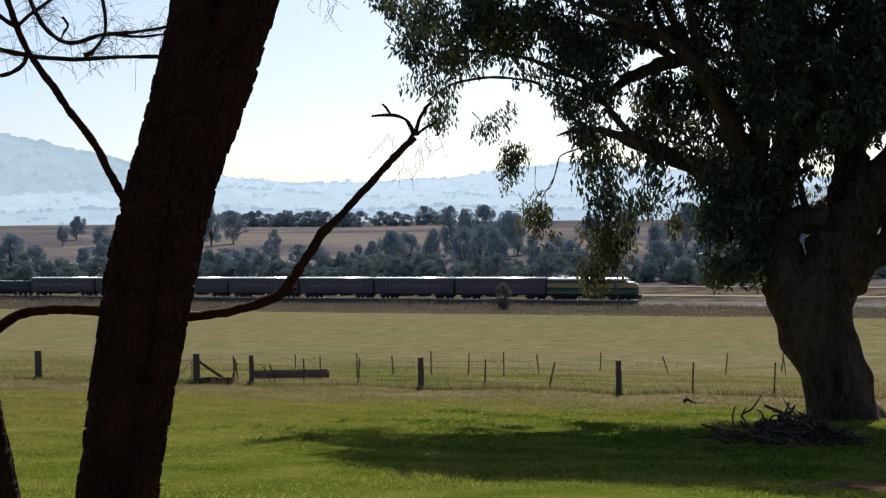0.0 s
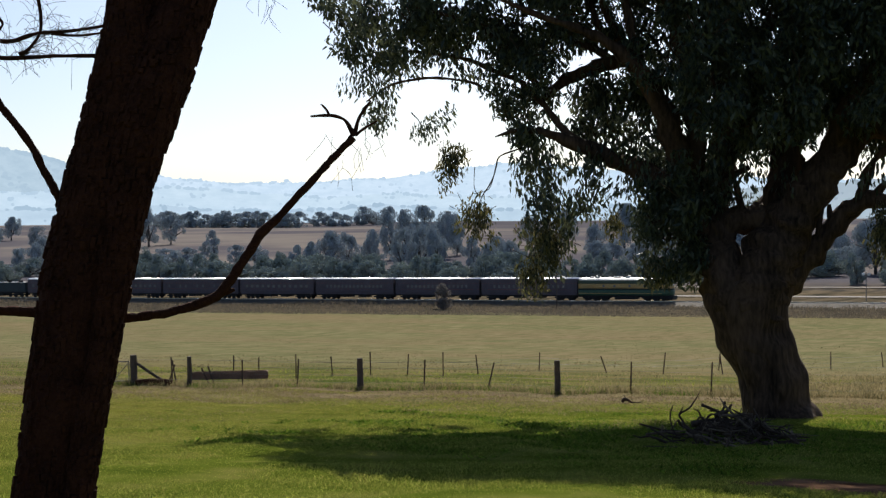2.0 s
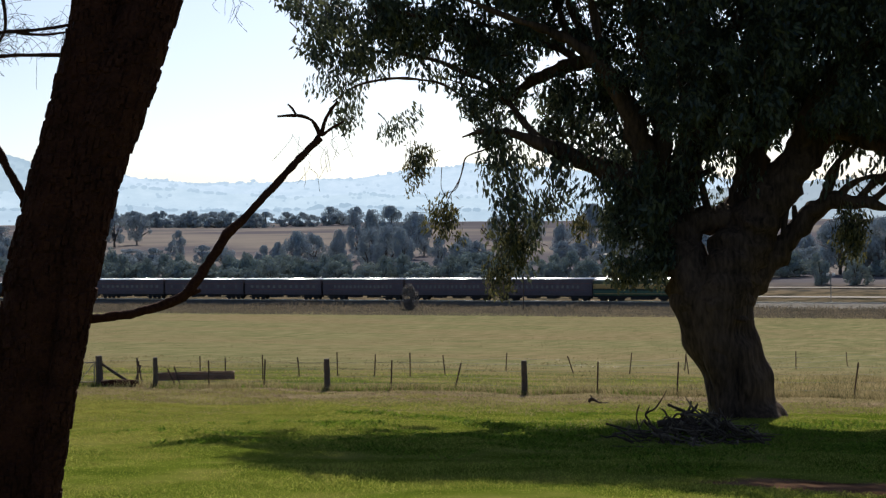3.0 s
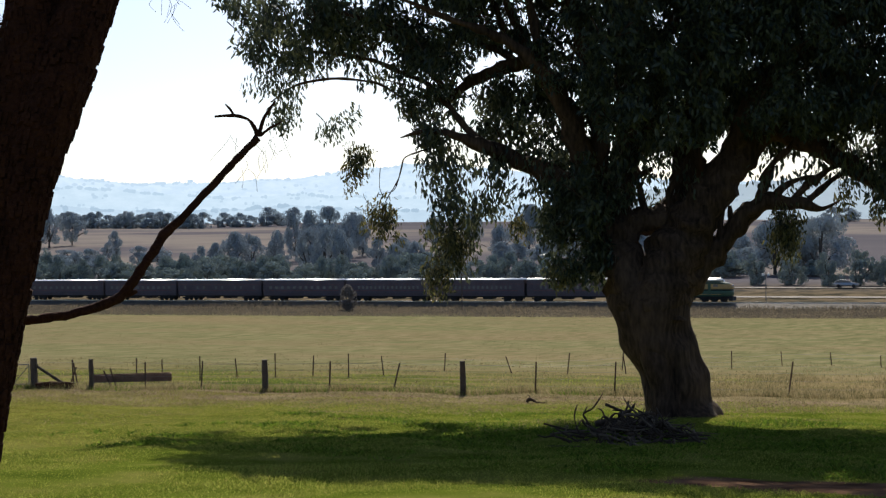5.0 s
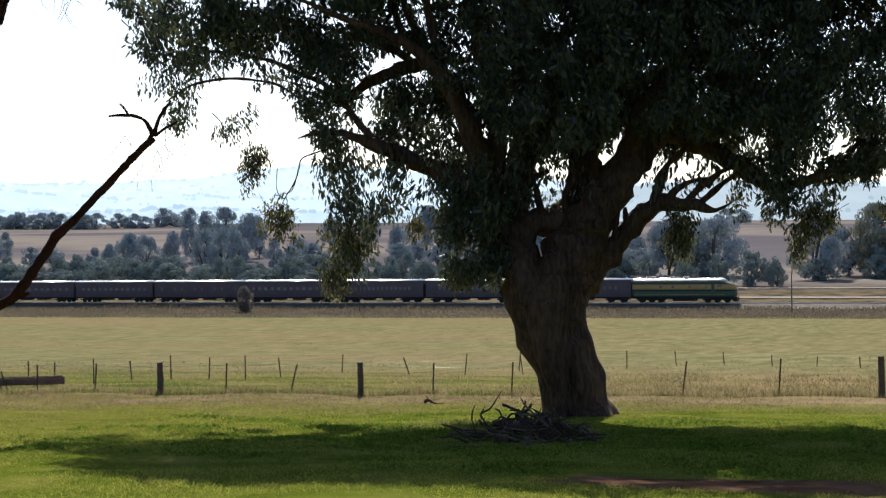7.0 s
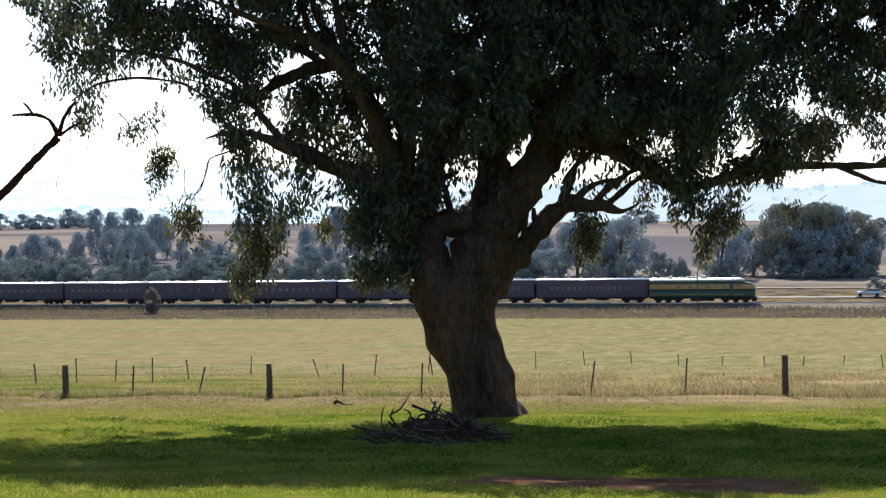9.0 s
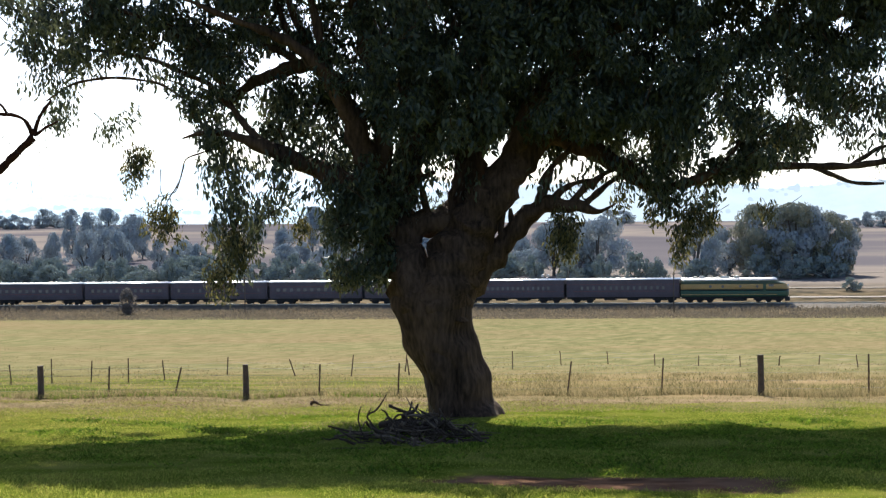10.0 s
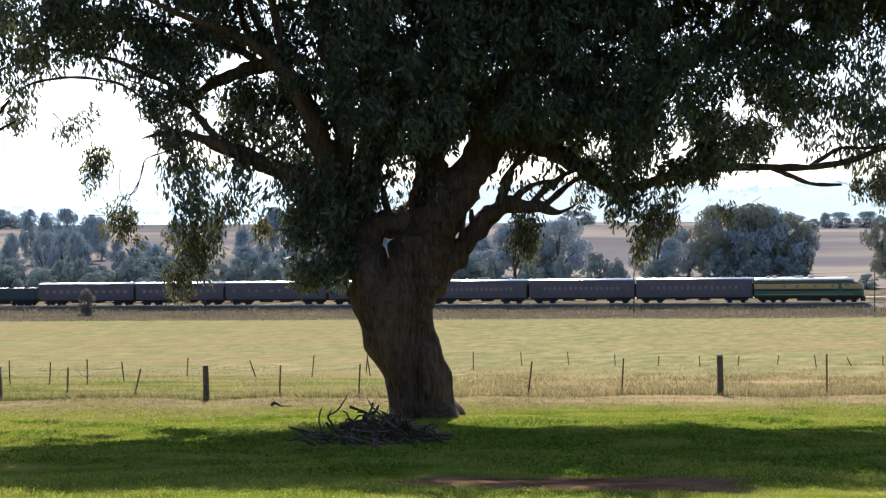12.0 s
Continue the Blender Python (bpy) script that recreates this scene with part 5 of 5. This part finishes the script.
def tree_kind(seed, low, leaves, leaf, material, flat=0.0):
    """A domed crown of rounded lobes of small leaves on a forked trunk, one unit high and one unit in half width."""
    g = np.random.default_rng(seed)
    V, F, at = [], [], 0
    lobes = []
    lean = g.uniform(-0.25, 0.25, 2)
    for _ in range(38):
        a, f = g.uniform(0, 2 * math.pi), g.random()
        z = low + (0.9 - low) * f
        out = math.sqrt(max(0.0, 1 - (max(f - flat, 0) / (1 - flat)) ** 2.4)) * min(1.0, 0.55 + 1.8 * f) * g.uniform(0.35, 0.92) * (1 + 0.22 * math.sin(2 * a + seed))
        lobes.append((out * math.cos(a) * 0.8 + lean[0] * f, out * math.sin(a) * 0.8 + lean[1] * f, z, g.uniform(0.15, 0.27)))
    lobes.append((lean[0], lean[1], 0.85, 0.24))
    for x, y, z, r in lobes:
        n = int(leaves * r * 4.6 / len(lobes))
        d = g.normal(0, 1, (n, 3))
        d /= np.linalg.norm(d, axis=1)[:, None]
        c = d * (g.random((n, 1)) ** 0.22) * np.array([r, r, r * 0.62]) + np.array([x, y, z])
        c[:, 2] = np.minimum(c[:, 2], 1.0 - 0.03 * g.random(n))
        face = d + g.normal(0, 0.28, (n, 3))
        o1 = np.cross(face, g.normal(0, 1, (n, 3)))
        o1 /= np.linalg.norm(o1, axis=1)[:, None] + 1e-6
        o2 = np.cross(face, o1)
        o2 /= np.linalg.norm(o2, axis=1)[:, None] + 1e-6
        L = leaf * g.uniform(0.5, 1.3, (n, 1))
        V.append(np.stack([c - o1 * L, c + o2 * L * 0.8, c + o1 * L, c - o2 * L * 0.8], 1).reshape(-1, 3))
        F.append(np.arange(n * 4).reshape(-1, 4) + at)
        at += n * 4
    crown = mesh_np("crown", np.concatenate(V), np.concatenate(F), material)
    bm = bmesh.new()
    tube(bm, [(0, 0, -0.05, 0.06), (0.02, 0, low * 0.6, 0.045), (0, 0.02, low + 0.1, 0.04), (0.02, 0, 0.6, 0.02)], 7, 3, 0.1)
    for k in range(5):
        x, y, z, r = lobes[k]
        tube(bm, [(0.01, 0, low * 0.7, 0.035), (x * 0.5, y * 0.5, (low + z) / 2, 0.025), (x, y, z, 0.01)], 6, 3, 0.1)
    me = bpy.data.meshes.new("trunk")
    bm.to_mesh(me)
    bm.free()
    me.materials.append(M_FAR_BARK)
    return crown, me


KINDS = [tree_kind(60 + k, lo, 5200, 0.034, M_HAZED_LEAF, fl) for k, (lo, fl) in enumerate(((0.16, 0.2), (0.22, 0.1), (0.12, 0.35), (0.28, 0.2), (0.2, 0.3), (0.14, 0.0)))]
BELT = [tree_kind(70 + k, 0.06, 4200, 0.040, M_HAZED_LEAF, 0.35) for k in range(4)]
SHRUBS = [tree_kind(80 + k, 0.05, 3200, 0.045, M_HAZED_BUSH_LEAF, 0.2) for k in range(4)]


def plant(rows, kinds, name, label, category, group, lift=1.0):
    g = np.random.default_rng(len(rows))
    for w, s, h, r in rows:
        crown, trunk = kinds[int(g.integers(len(kinds)))]
        t = thing(name, Matrix.Translation(spot(w, s, -0.05)) @ Matrix.Rotation(g.uniform(0, 6.28), 4, "Z") @ Matrix.Diagonal((r * 1.3, r * 1.3, h * lift, 1)), label, category, group)
        part("trunk", trunk, None, t)
        part("crown", crown, None, t)


WOODLAND = [(-502, 530, 9.6, 3.3), (-552, 593, 12.3, 5.5), (-476, 527, 10.1, 4.8), (-416, 532, 17.7, 7.6), (-420, 553, 14.3, 5.2), (-329, 459, 9.8, 3.4), (-323, 445, 6.2, 2.9), (-238, 430, 16.1, 3.7), (-237, 440, 16.6, 4.9), (-236, 450, 17.5, 6.1), (-224, 440, 15.7, 5.5), (-229, 460, 14.5, 4.2), (-201, 370, 12.6, 3.5), (-201, 380, 13.1, 4.0), (-190, 370, 11.7, 3.9)]
WOODLAND += [(-384, 380, 11.6, 7.3), (-354, 360, 8.4, 4.5), (-323, 350, 8.0, 3.2), (-326, 360, 9.3, 3.3), (-330, 370, 10.6, 3.7), (-308, 370, 10.4, 5.4), (-300, 350, 7.8, 5.2), (-225, 370, 11.3, 4.9), (-225, 380, 10.6, 3.6), (-223, 390, 11.3, 3.0), (-224, 350, 8.0, 2.2), (-225, 360, 8.5, 2.9), (-180, 370, 9.3, 3.1), (-177, 380, 8.9, 4.4), (-168, 370, 8.4, 3.0)]
WOODLAND += [(-225, 513, 12.7, 3.4), (-161, 380, 10.3, 3.4), (-226, 551, 13.6, 5.3), (-179, 462, 10.5, 4.1), (-179, 488, 16.6, 7.0), (-132, 380, 8.5, 4.5), (-123, 380, 9.9, 6.0), (-114, 390, 10.9, 6.8), (-100, 380, 9.6, 5.9), (-81, 370, 9.4, 4.3), (-68, 350, 13.2, 6.0), (-57, 345, 14.2, 7.2), (-33, 330, 13.0, 6.0), (-27, 345, 11.2, 5.2)]
OLIVES = [tree_kind(95 + k, 0.08, 9000, 0.026, M_HAZED_OLIVE_LEAF, 0.4) for k in range(3)]
BIG = [(-21, 345, 16.2, 6.7), (-12, 340, 16.4, 7.9), (-5, 345, 14.7, 5.4), (16, 340, 13.0, 3.8), (24, 340, 14.1, 6.4)]
BUSHES = [(-243, 315, 7.0, 2.4), (-237, 315, 6.2, 2.4), (-234, 320, 7.1, 2.7), (-229, 320, 7.1, 2.4), (-218, 315, 6.8, 2.6), (-211, 315, 6.7, 3.1), (-209, 320, 7.3, 2.6), (-184, 315, 6.7, 2.5), (-177, 315, 6.3, 1.9), (-185, 310, 5.5, 3.0), (-329, 330, 7.0, 3.1), (-303, 315, 4.9, 3.3), (-303, 320, 5.5, 2.3), (-259, 330, 8.6, 2.8)]
BUSHES += [(-150, 315, 6.6, 2.4), (-136, 315, 6.5, 2.6), (-168, 315, 6.3, 2.1), (-162, 315, 6.7, 2.7), (-126, 318, 6.3, 2.3), (-123, 322, 7.0, 2.8), (-116, 312, 5.0, 2.0), (-111, 312, 5.4, 2.5), (-48, 300, 6.8, 2.5), (-43, 302, 7.2, 3.4), (-37, 300, 6.1, 2.3), (10, 290, 2.9, 2.0), (0, 285, 2.6, 1.7), (-56, 305, 5.6, 2.8), (-63, 305, 6.6, 2.6)]
CREST = [(-667, 869, 9.3, 5.3), (-659, 868, 10.0, 6.5), (-648, 864, 8.0, 5.7), (-640, 863, 9.5, 4.4), (-633, 863, 9.9, 4.4), (-625, 862, 7.8, 6.0), (-614, 858, 8.6, 6.7), (-607, 857, 10.1, 4.7), (-599, 856, 7.0, 5.9), (-591, 855, 8.1, 5.1), (-584, 855, 9.2, 6.6), (-576, 854, 9.5, 5.0), (-569, 853, 8.7, 4.2), (-558, 848, 6.1, 6.5), (-551, 846, 8.3, 6.4), (-544, 845, 8.2, 4.5), (-536, 844, 8.9, 4.9)]
CREST += [(-541, 876, 8.4, 5.4), (-533, 876, 6.0, 3.8), (-526, 874, 8.3, 4.6), (-515, 869, 6.8, 4.5), (-523, 904, 10.9, 6.3), (-482, 865, 11.1, 5.2), (-155, 983, 7.7, 4.5), (-138, 940, 7.1, 7.1), (-6, 780, 6.7, 4.7), (1, 810, 4.4, 3.0), (8, 825, 7.1, 3.1), (16, 820, 7.1, 5.5), (27, 820, 7.3, 6.1), (35, 819, 5.8, 3.1), (-512, 905, 7.5, 7.0), (-317, 948, 6.7, 7.5)]
belt = np.random.default_rng(31)
WOODLAND += [(float(belt.uniform(-340, -70)), float(belt.uniform(325, 430)), float(belt.uniform(4.5, 7.5)), float(belt.uniform(3.0, 5.0))) for _ in range(26)]
WOODLAND += [(-62, 352, 12.5, 6), (-17, 342, 15.5, 7), (-8, 343, 15.5, 6), (-2, 348, 11, 4.5), (20, 345, 12, 6)]
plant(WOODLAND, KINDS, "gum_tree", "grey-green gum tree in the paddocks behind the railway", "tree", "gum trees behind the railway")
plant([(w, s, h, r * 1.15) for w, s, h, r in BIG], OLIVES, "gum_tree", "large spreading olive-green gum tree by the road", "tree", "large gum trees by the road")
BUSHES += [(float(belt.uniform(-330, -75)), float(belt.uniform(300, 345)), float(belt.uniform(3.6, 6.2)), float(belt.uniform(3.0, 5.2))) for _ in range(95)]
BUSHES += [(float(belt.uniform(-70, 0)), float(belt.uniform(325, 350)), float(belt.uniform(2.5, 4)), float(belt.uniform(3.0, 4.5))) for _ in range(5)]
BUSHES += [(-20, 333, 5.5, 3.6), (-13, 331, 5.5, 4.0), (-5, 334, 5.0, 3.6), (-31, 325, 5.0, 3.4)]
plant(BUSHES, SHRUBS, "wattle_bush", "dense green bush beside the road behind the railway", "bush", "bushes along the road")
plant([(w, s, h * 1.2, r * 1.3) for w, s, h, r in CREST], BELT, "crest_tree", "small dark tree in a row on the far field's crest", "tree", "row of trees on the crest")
SAPLINGS = [tree_kind(90, 0.12, 2600, 0.04, M_BARE_LEAF)]
plant([(-116.6, 228.8, 4.6, 1.9), (-116.4, 228.0, 2.0, 1.2)], SAPLINGS, "sapling", "thin bare grey sapling at the paddock's edge", "bush", "saplings")

# ---- cars on the road ----
CARS = []


def car(paint, label):
    t = thing("car", spotted(0, 272), label, "car", "cars on the road")
    bm = bmesh.new()
    side = [(-2.25, 0.35), (-2.3, 0.75), (-2.1, 0.98), (-0.6, 1.0), (0.9, 0.98), (2.0, 0.82), (2.25, 0.6), (2.25, 0.35)]
    prism(bm, [(-x, z) for x, z in side], -0.85, 0.85)
    bm.transform(Matrix.Rotation(radians(90), 4, "Z"))
    bmesh.ops.bevel(bm, geom=bm.edges[:], offset=0.06, segments=2, affect="EDGES")
    part("body", bm, paint, t, smooth=True)
    bm = bmesh.new()
    prism(bm, [(2.05, 0.98), (1.5, 1.42), (-0.1, 1.45), (-0.95, 0.98)], -0.72, 0.72)
    bm.transform(Matrix.Rotation(radians(90), 4, "Z"))
    bmesh.ops.bevel(bm, geom=bm.edges[:], offset=0.06, segments=2, affect="EDGES")
    part("cabin", bm, M_PANE, t)
    bm = box(bmesh.new(), -1.45, 0.1, -0.66, 0.66, 1.44, 1.48, 0.015)
    part("roof", bm, paint, t)
    for x in (-1.4, 1.4):
        for y in (-0.8, 0.8):
            part("wheel", drum(bmesh.new(), (x, y - 0.1, 0.32), (x, y + 0.1, 0.32), 0.32, 16), M_UNDER, t)
    return t


def spotted(w, s, back=False):
    return Matrix.Translation(spot(w, s, 0.13)) @ SQ @ Matrix.Rotation(math.pi if back else 0.0, 4, "Z")


M_WHITE = mat("white_car_paint", (0.78, 0.78, 0.77), 0.2, spread=0.03, scale=2, fine=9, bump=0.0)
M_SILVER = mat("silver_car_paint", (0.5, 0.51, 0.52), 0.25, metal=0.6, spread=0.05, scale=2, fine=9, bump=0.0)
for paint, label, w, at, speed, s in ((M_WHITE, "white sedan driving along the road behind the railway", -87.1, 1.5, -24.5, 272), (M_WHITE, "white hatchback driving along the road behind the railway", -60.5, 2.5, -24.5, 272),
                                      (M_WHITE, "white car overtaking the train the other way", -28.9, 6.0, -24.5, 272), (M_WHITE, "white saloon meeting the locomotive on the road", -13.8, 9.5, -24.5, 272),
                                      (M_SILVER, "silver car driving on the farther carriageway", -48.5, 4.8, 26.0, 292)):
    CARS.append((car(paint, label), w, at, speed, s))
for w, s in ((-381, 390), (-365, 378), (-358, 376), (-347, 373)):
    t = car(M_WHITE, "white parked car glinting among far bushes")
    t.matrix_world = spotted(w, s)

# ---- grass ----


def blades(name, w, s, h, wid, lean, material, label, seed):
    """Single blades on the ground at given places."""
    g = np.random.default_rng(seed)
    n = len(w)
    z = land(w, s) + ripple(w, s) - 0.01
    base = np.stack([w, s, z], 1)
    a = g.uniform(0, 2 * math.pi, n)
    o = np.stack([np.cos(a), np.sin(a), np.zeros(n)], 1) * wid[:, None]
    l = np.stack([g.normal(0, lean, n), g.normal(0, lean, n), np.ones(n)], 1) * h[:, None]
    v = np.stack([base - o, base + o, base + l], 1).reshape(-1, 3)
    ob = new(name, mesh_np(name, v, np.arange(n * 3).reshape(-1, 3), material))
    ob.matrix_world = SQ
    return tagged(ob, label, "grass", kind="stuff")


def scatter(n, s0, s1, seed, near=1.0):
    """Places in the wedge of ground before the camera."""
    g = np.random.default_rng(seed)
    s = s0 + (s1 - s0) * g.random(n) ** near
    a0, a1 = np.radians(-18.5 - AZ), np.radians(34.0 - AZ)
    w = s * (np.tan(a0) + (np.tan(a1) - np.tan(a0)) * g.random(n))
    return w, s, g


w, s, g = scatter(620000, 11.5, 44.5, 1, 0.85)
patch = np.array([noise.noise((a * 0.35, b * 0.35, 0)) + 0.5 * noise.noise((a * 1.3, b * 1.3, 4)) for a, b in zip(w[::1], s[::1])])
keep = (((w + 3.3) / 2.4) ** 2 + ((s - 20.2) / 1.0) ** 2 > 0.7 + 0.6 * g.random(len(w))) & (patch + g.normal(0, 0.25, len(w)) > -0.6)
w, s, patch = w[keep], s[keep], patch[keep]
h = g.uniform(0.018, 0.05, len(w)) * (1 + 0.8 * np.clip(patch, -0.5, 1))
k = g.random(len(w)) < np.interp(w, [-27, -13], [0.7, 0.12])
blades("lawn_grass", w[~k], s[~k], h[~k], g.uniform(0.004, 0.009, (~k).sum()), 0.8, M_GRASS, "short sunlit green lawn grass", 2)
blades("yellowed_lawn_grass", w[k], s[k], h[k], g.uniform(0.004, 0.009, k.sum()), 0.8, M_STRAW, "short yellowing lawn grass", 3)
w, s, g = scatter(90000, 26.0, 47.5, 5, 0.6)
dry = np.array([noise.noise((a * 0.22, b * 0.22, 9)) + 0.5 * noise.noise((a * 0.9, b * 0.7, 2)) for a, b in zip(w, s)])
k = dry + g.normal(0, 0.12, len(w)) > np.interp(s, [26, 37, 42, 47], [0.40, 0.05, -0.5, -0.8]) + 0.02 * (w + 18)
w, s = w[k], s[k]
blades("dry_lawn_grass", w, s, g.uniform(0.03, 0.09, len(w)), g.uniform(0.006, 0.014, len(w)), 0.6, M_DRY, "pale dry grass along the lawn's edge", 6)
# brown leaf litter on the worn verge
w, s = g.uniform(-42, -4, 60000), g.uniform(36.5, 46.0, 60000)
drift = np.array([noise.noise((a * 0.3, b * 0.5, 17)) + 0.5 * noise.noise((a * 1.4, b * 1.4, 8)) for a, b in zip(w, s)])
k = drift + g.normal(0, 0.15, len(w)) > np.interp(s, [36.5, 41, 44, 46], [0.40, -0.15, -0.3, 0.1]) + 0.022 * (w + 22)
blades("leaf_litter", w[k], s[k], g.uniform(0.015, 0.035, k.sum()), g.uniform(0.025, 0.05, k.sum()), 1.6, M_LITTER, "brown fallen leaves strewn along the lawn's edge", 28)
# lush clover and broad weeds round the old tree
w, s, g = scatter(130000, 20.5, 37.0, 23, 0.8)
lush = np.array([noise.noise((a * 0.5, b * 0.5, 11)) + 0.7 * noise.noise((a * 2.2, b * 2.2, 3)) for a, b in zip(w, s)])
k = (lush + g.normal(0, 0.1, len(w)) > np.interp(s, [20.5, 25, 31, 37], [0.45, 0.12, 0.05, 0.5]) - 0.012 * np.clip(w + 13, 0, 14) + 0.09 * np.clip(-14 - w, 0, 10)) & (((w + 3.3) / 2.9) ** 2 + ((s - 20.2) / 1.4) ** 2 > 1)
w, s, lush = w[k], s[k], lush[k]
blades("lawn_clover", w, s, g.uniform(0.025, 0.06, len(w)) * (1 + np.clip(lush, 0, 1)), g.uniform(0.016, 0.034, len(w)), 1.2, M_CLOVER, "lush green clover and broad weeds in the lawn", 24)
# rank grass under the fence
g = np.random.default_rng(9)
fw = np.array([a for a, _ in line])
fs = np.array([b for _, b in line])
w = g.uniform(-46, 9, 30000)
clump = np.array([noise.noise((a * 0.8, 2.0, 0)) for a in w])
s = np.interp(w, fw, fs) + g.normal(0.1, 0.35, len(w))
blades("fence_grass", w, s, np.clip(g.uniform(0.08, 0.30, len(w)) * (1 + 0.9 * clump), 0.05, 0.5), g.uniform(0.006, 0.014, len(w)), 0.35, M_DRY, "rank dry grass under the fence wires", 10)
w = g.uniform(-46, -12, 11000)
clump = np.array([noise.noise((a * 0.6, 5.0, 0)) for a in w])
k = clump + g.normal(0, 0.2, len(w)) > -0.05
s = np.interp(w, fw, fs) + g.normal(0.0, 0.3, len(w))
blades("fence_weeds", w[k], s[k], g.uniform(0.06, 0.2, k.sum()), g.uniform(0.01, 0.02, k.sum()), 0.5, M_CLOVER, "dark green weeds along the foot of the fence", 26)
w, s = g.uniform(-16, 12, 42000), g.uniform(49.5, 66, 42000)
clump = np.array([noise.noise((a * 0.5, b * 0.35, 1)) for a, b in zip(w, s)])
k = clump + g.normal(0, 0.2, len(w)) > np.interp(s, [49.5, 66], [-0.2, 0.25])
blades("dry_tussocks", w[k], s[k], g.uniform(0.07, 0.22, k.sum()), g.uniform(0.01, 0.02, k.sum()), 0.45, M_DRY, "tall dry brown grass between the fences", 27)
w, s, g = scatter(60000, 49.0, 80.0, 13)
clump = np.array([noise.noise((a * 0.25, b * 0.4, 7)) for a, b in zip(w, s)])
k = clump + g.normal(0, 0.15, len(w)) > 0.05
blades("paddock_grass", w[k], s[k], g.uniform(0.04, 0.13, k.sum()), g.uniform(0.01, 0.02, k.sum()), 0.5, M_DRY, "tussocks of dry paddock grass", 14)
k = ~k & (w < -12) & (s < 62) & (g.random(len(w)) < 0.5)
blades("green_paddock_grass", w[k], s[k], g.uniform(0.05, 0.12, k.sum()), g.uniform(0.01, 0.02, k.sum()), 0.4, M_GRASS, "fresh green grass in a damp hollow", 15)
w, s, g = scatter(110000, 78.0, 206.0, 16)
clump = np.array([noise.noise((a * 0.12, b * 0.12, 7)) + 0.6 * noise.noise((a * 0.5, b * 0.3, 1)) for a, b in zip(w, s)])
k = clump + g.normal(0, 0.2, len(w)) > 0.0
blades("far_paddock_grass", w[k], s[k], g.uniform(0.015, 0.045, k.sum()), g.uniform(0.03, 0.07, k.sum()), 0.9, M_PALE, "pale dry grass across the open paddock", 19)
w, s, g = scatter(90000, 203.0, 246.0, 17)
clump = np.array([noise.noise((a * 0.06, b * 0.2, 3)) for a, b in zip(w, s)])
blades("trackside_weeds", w, s, g.uniform(0.08, 0.32, len(w)) * (1 + clump) * np.interp(s, [232, 243], [1, 2.6]), g.uniform(0.03, 0.08, len(w)), 0.5, M_WEED, "dry brown weeds along the railway", 18)


# ---- what moves ----


def motions():
    for t, mid in TRAIN:
        walk(t, [(0.0, rail_pose(mid - 108.9)), (6.0, rail_pose(mid - 54.6)), (12.0, rail_pose(mid))])
    for t, w, at, speed, s in CARS:
        walk(t, [(0.0, spotted(w - speed * at, s, speed < 0)), (12.0, spotted(w + speed * (12 - at), s, speed < 0))])


motions()
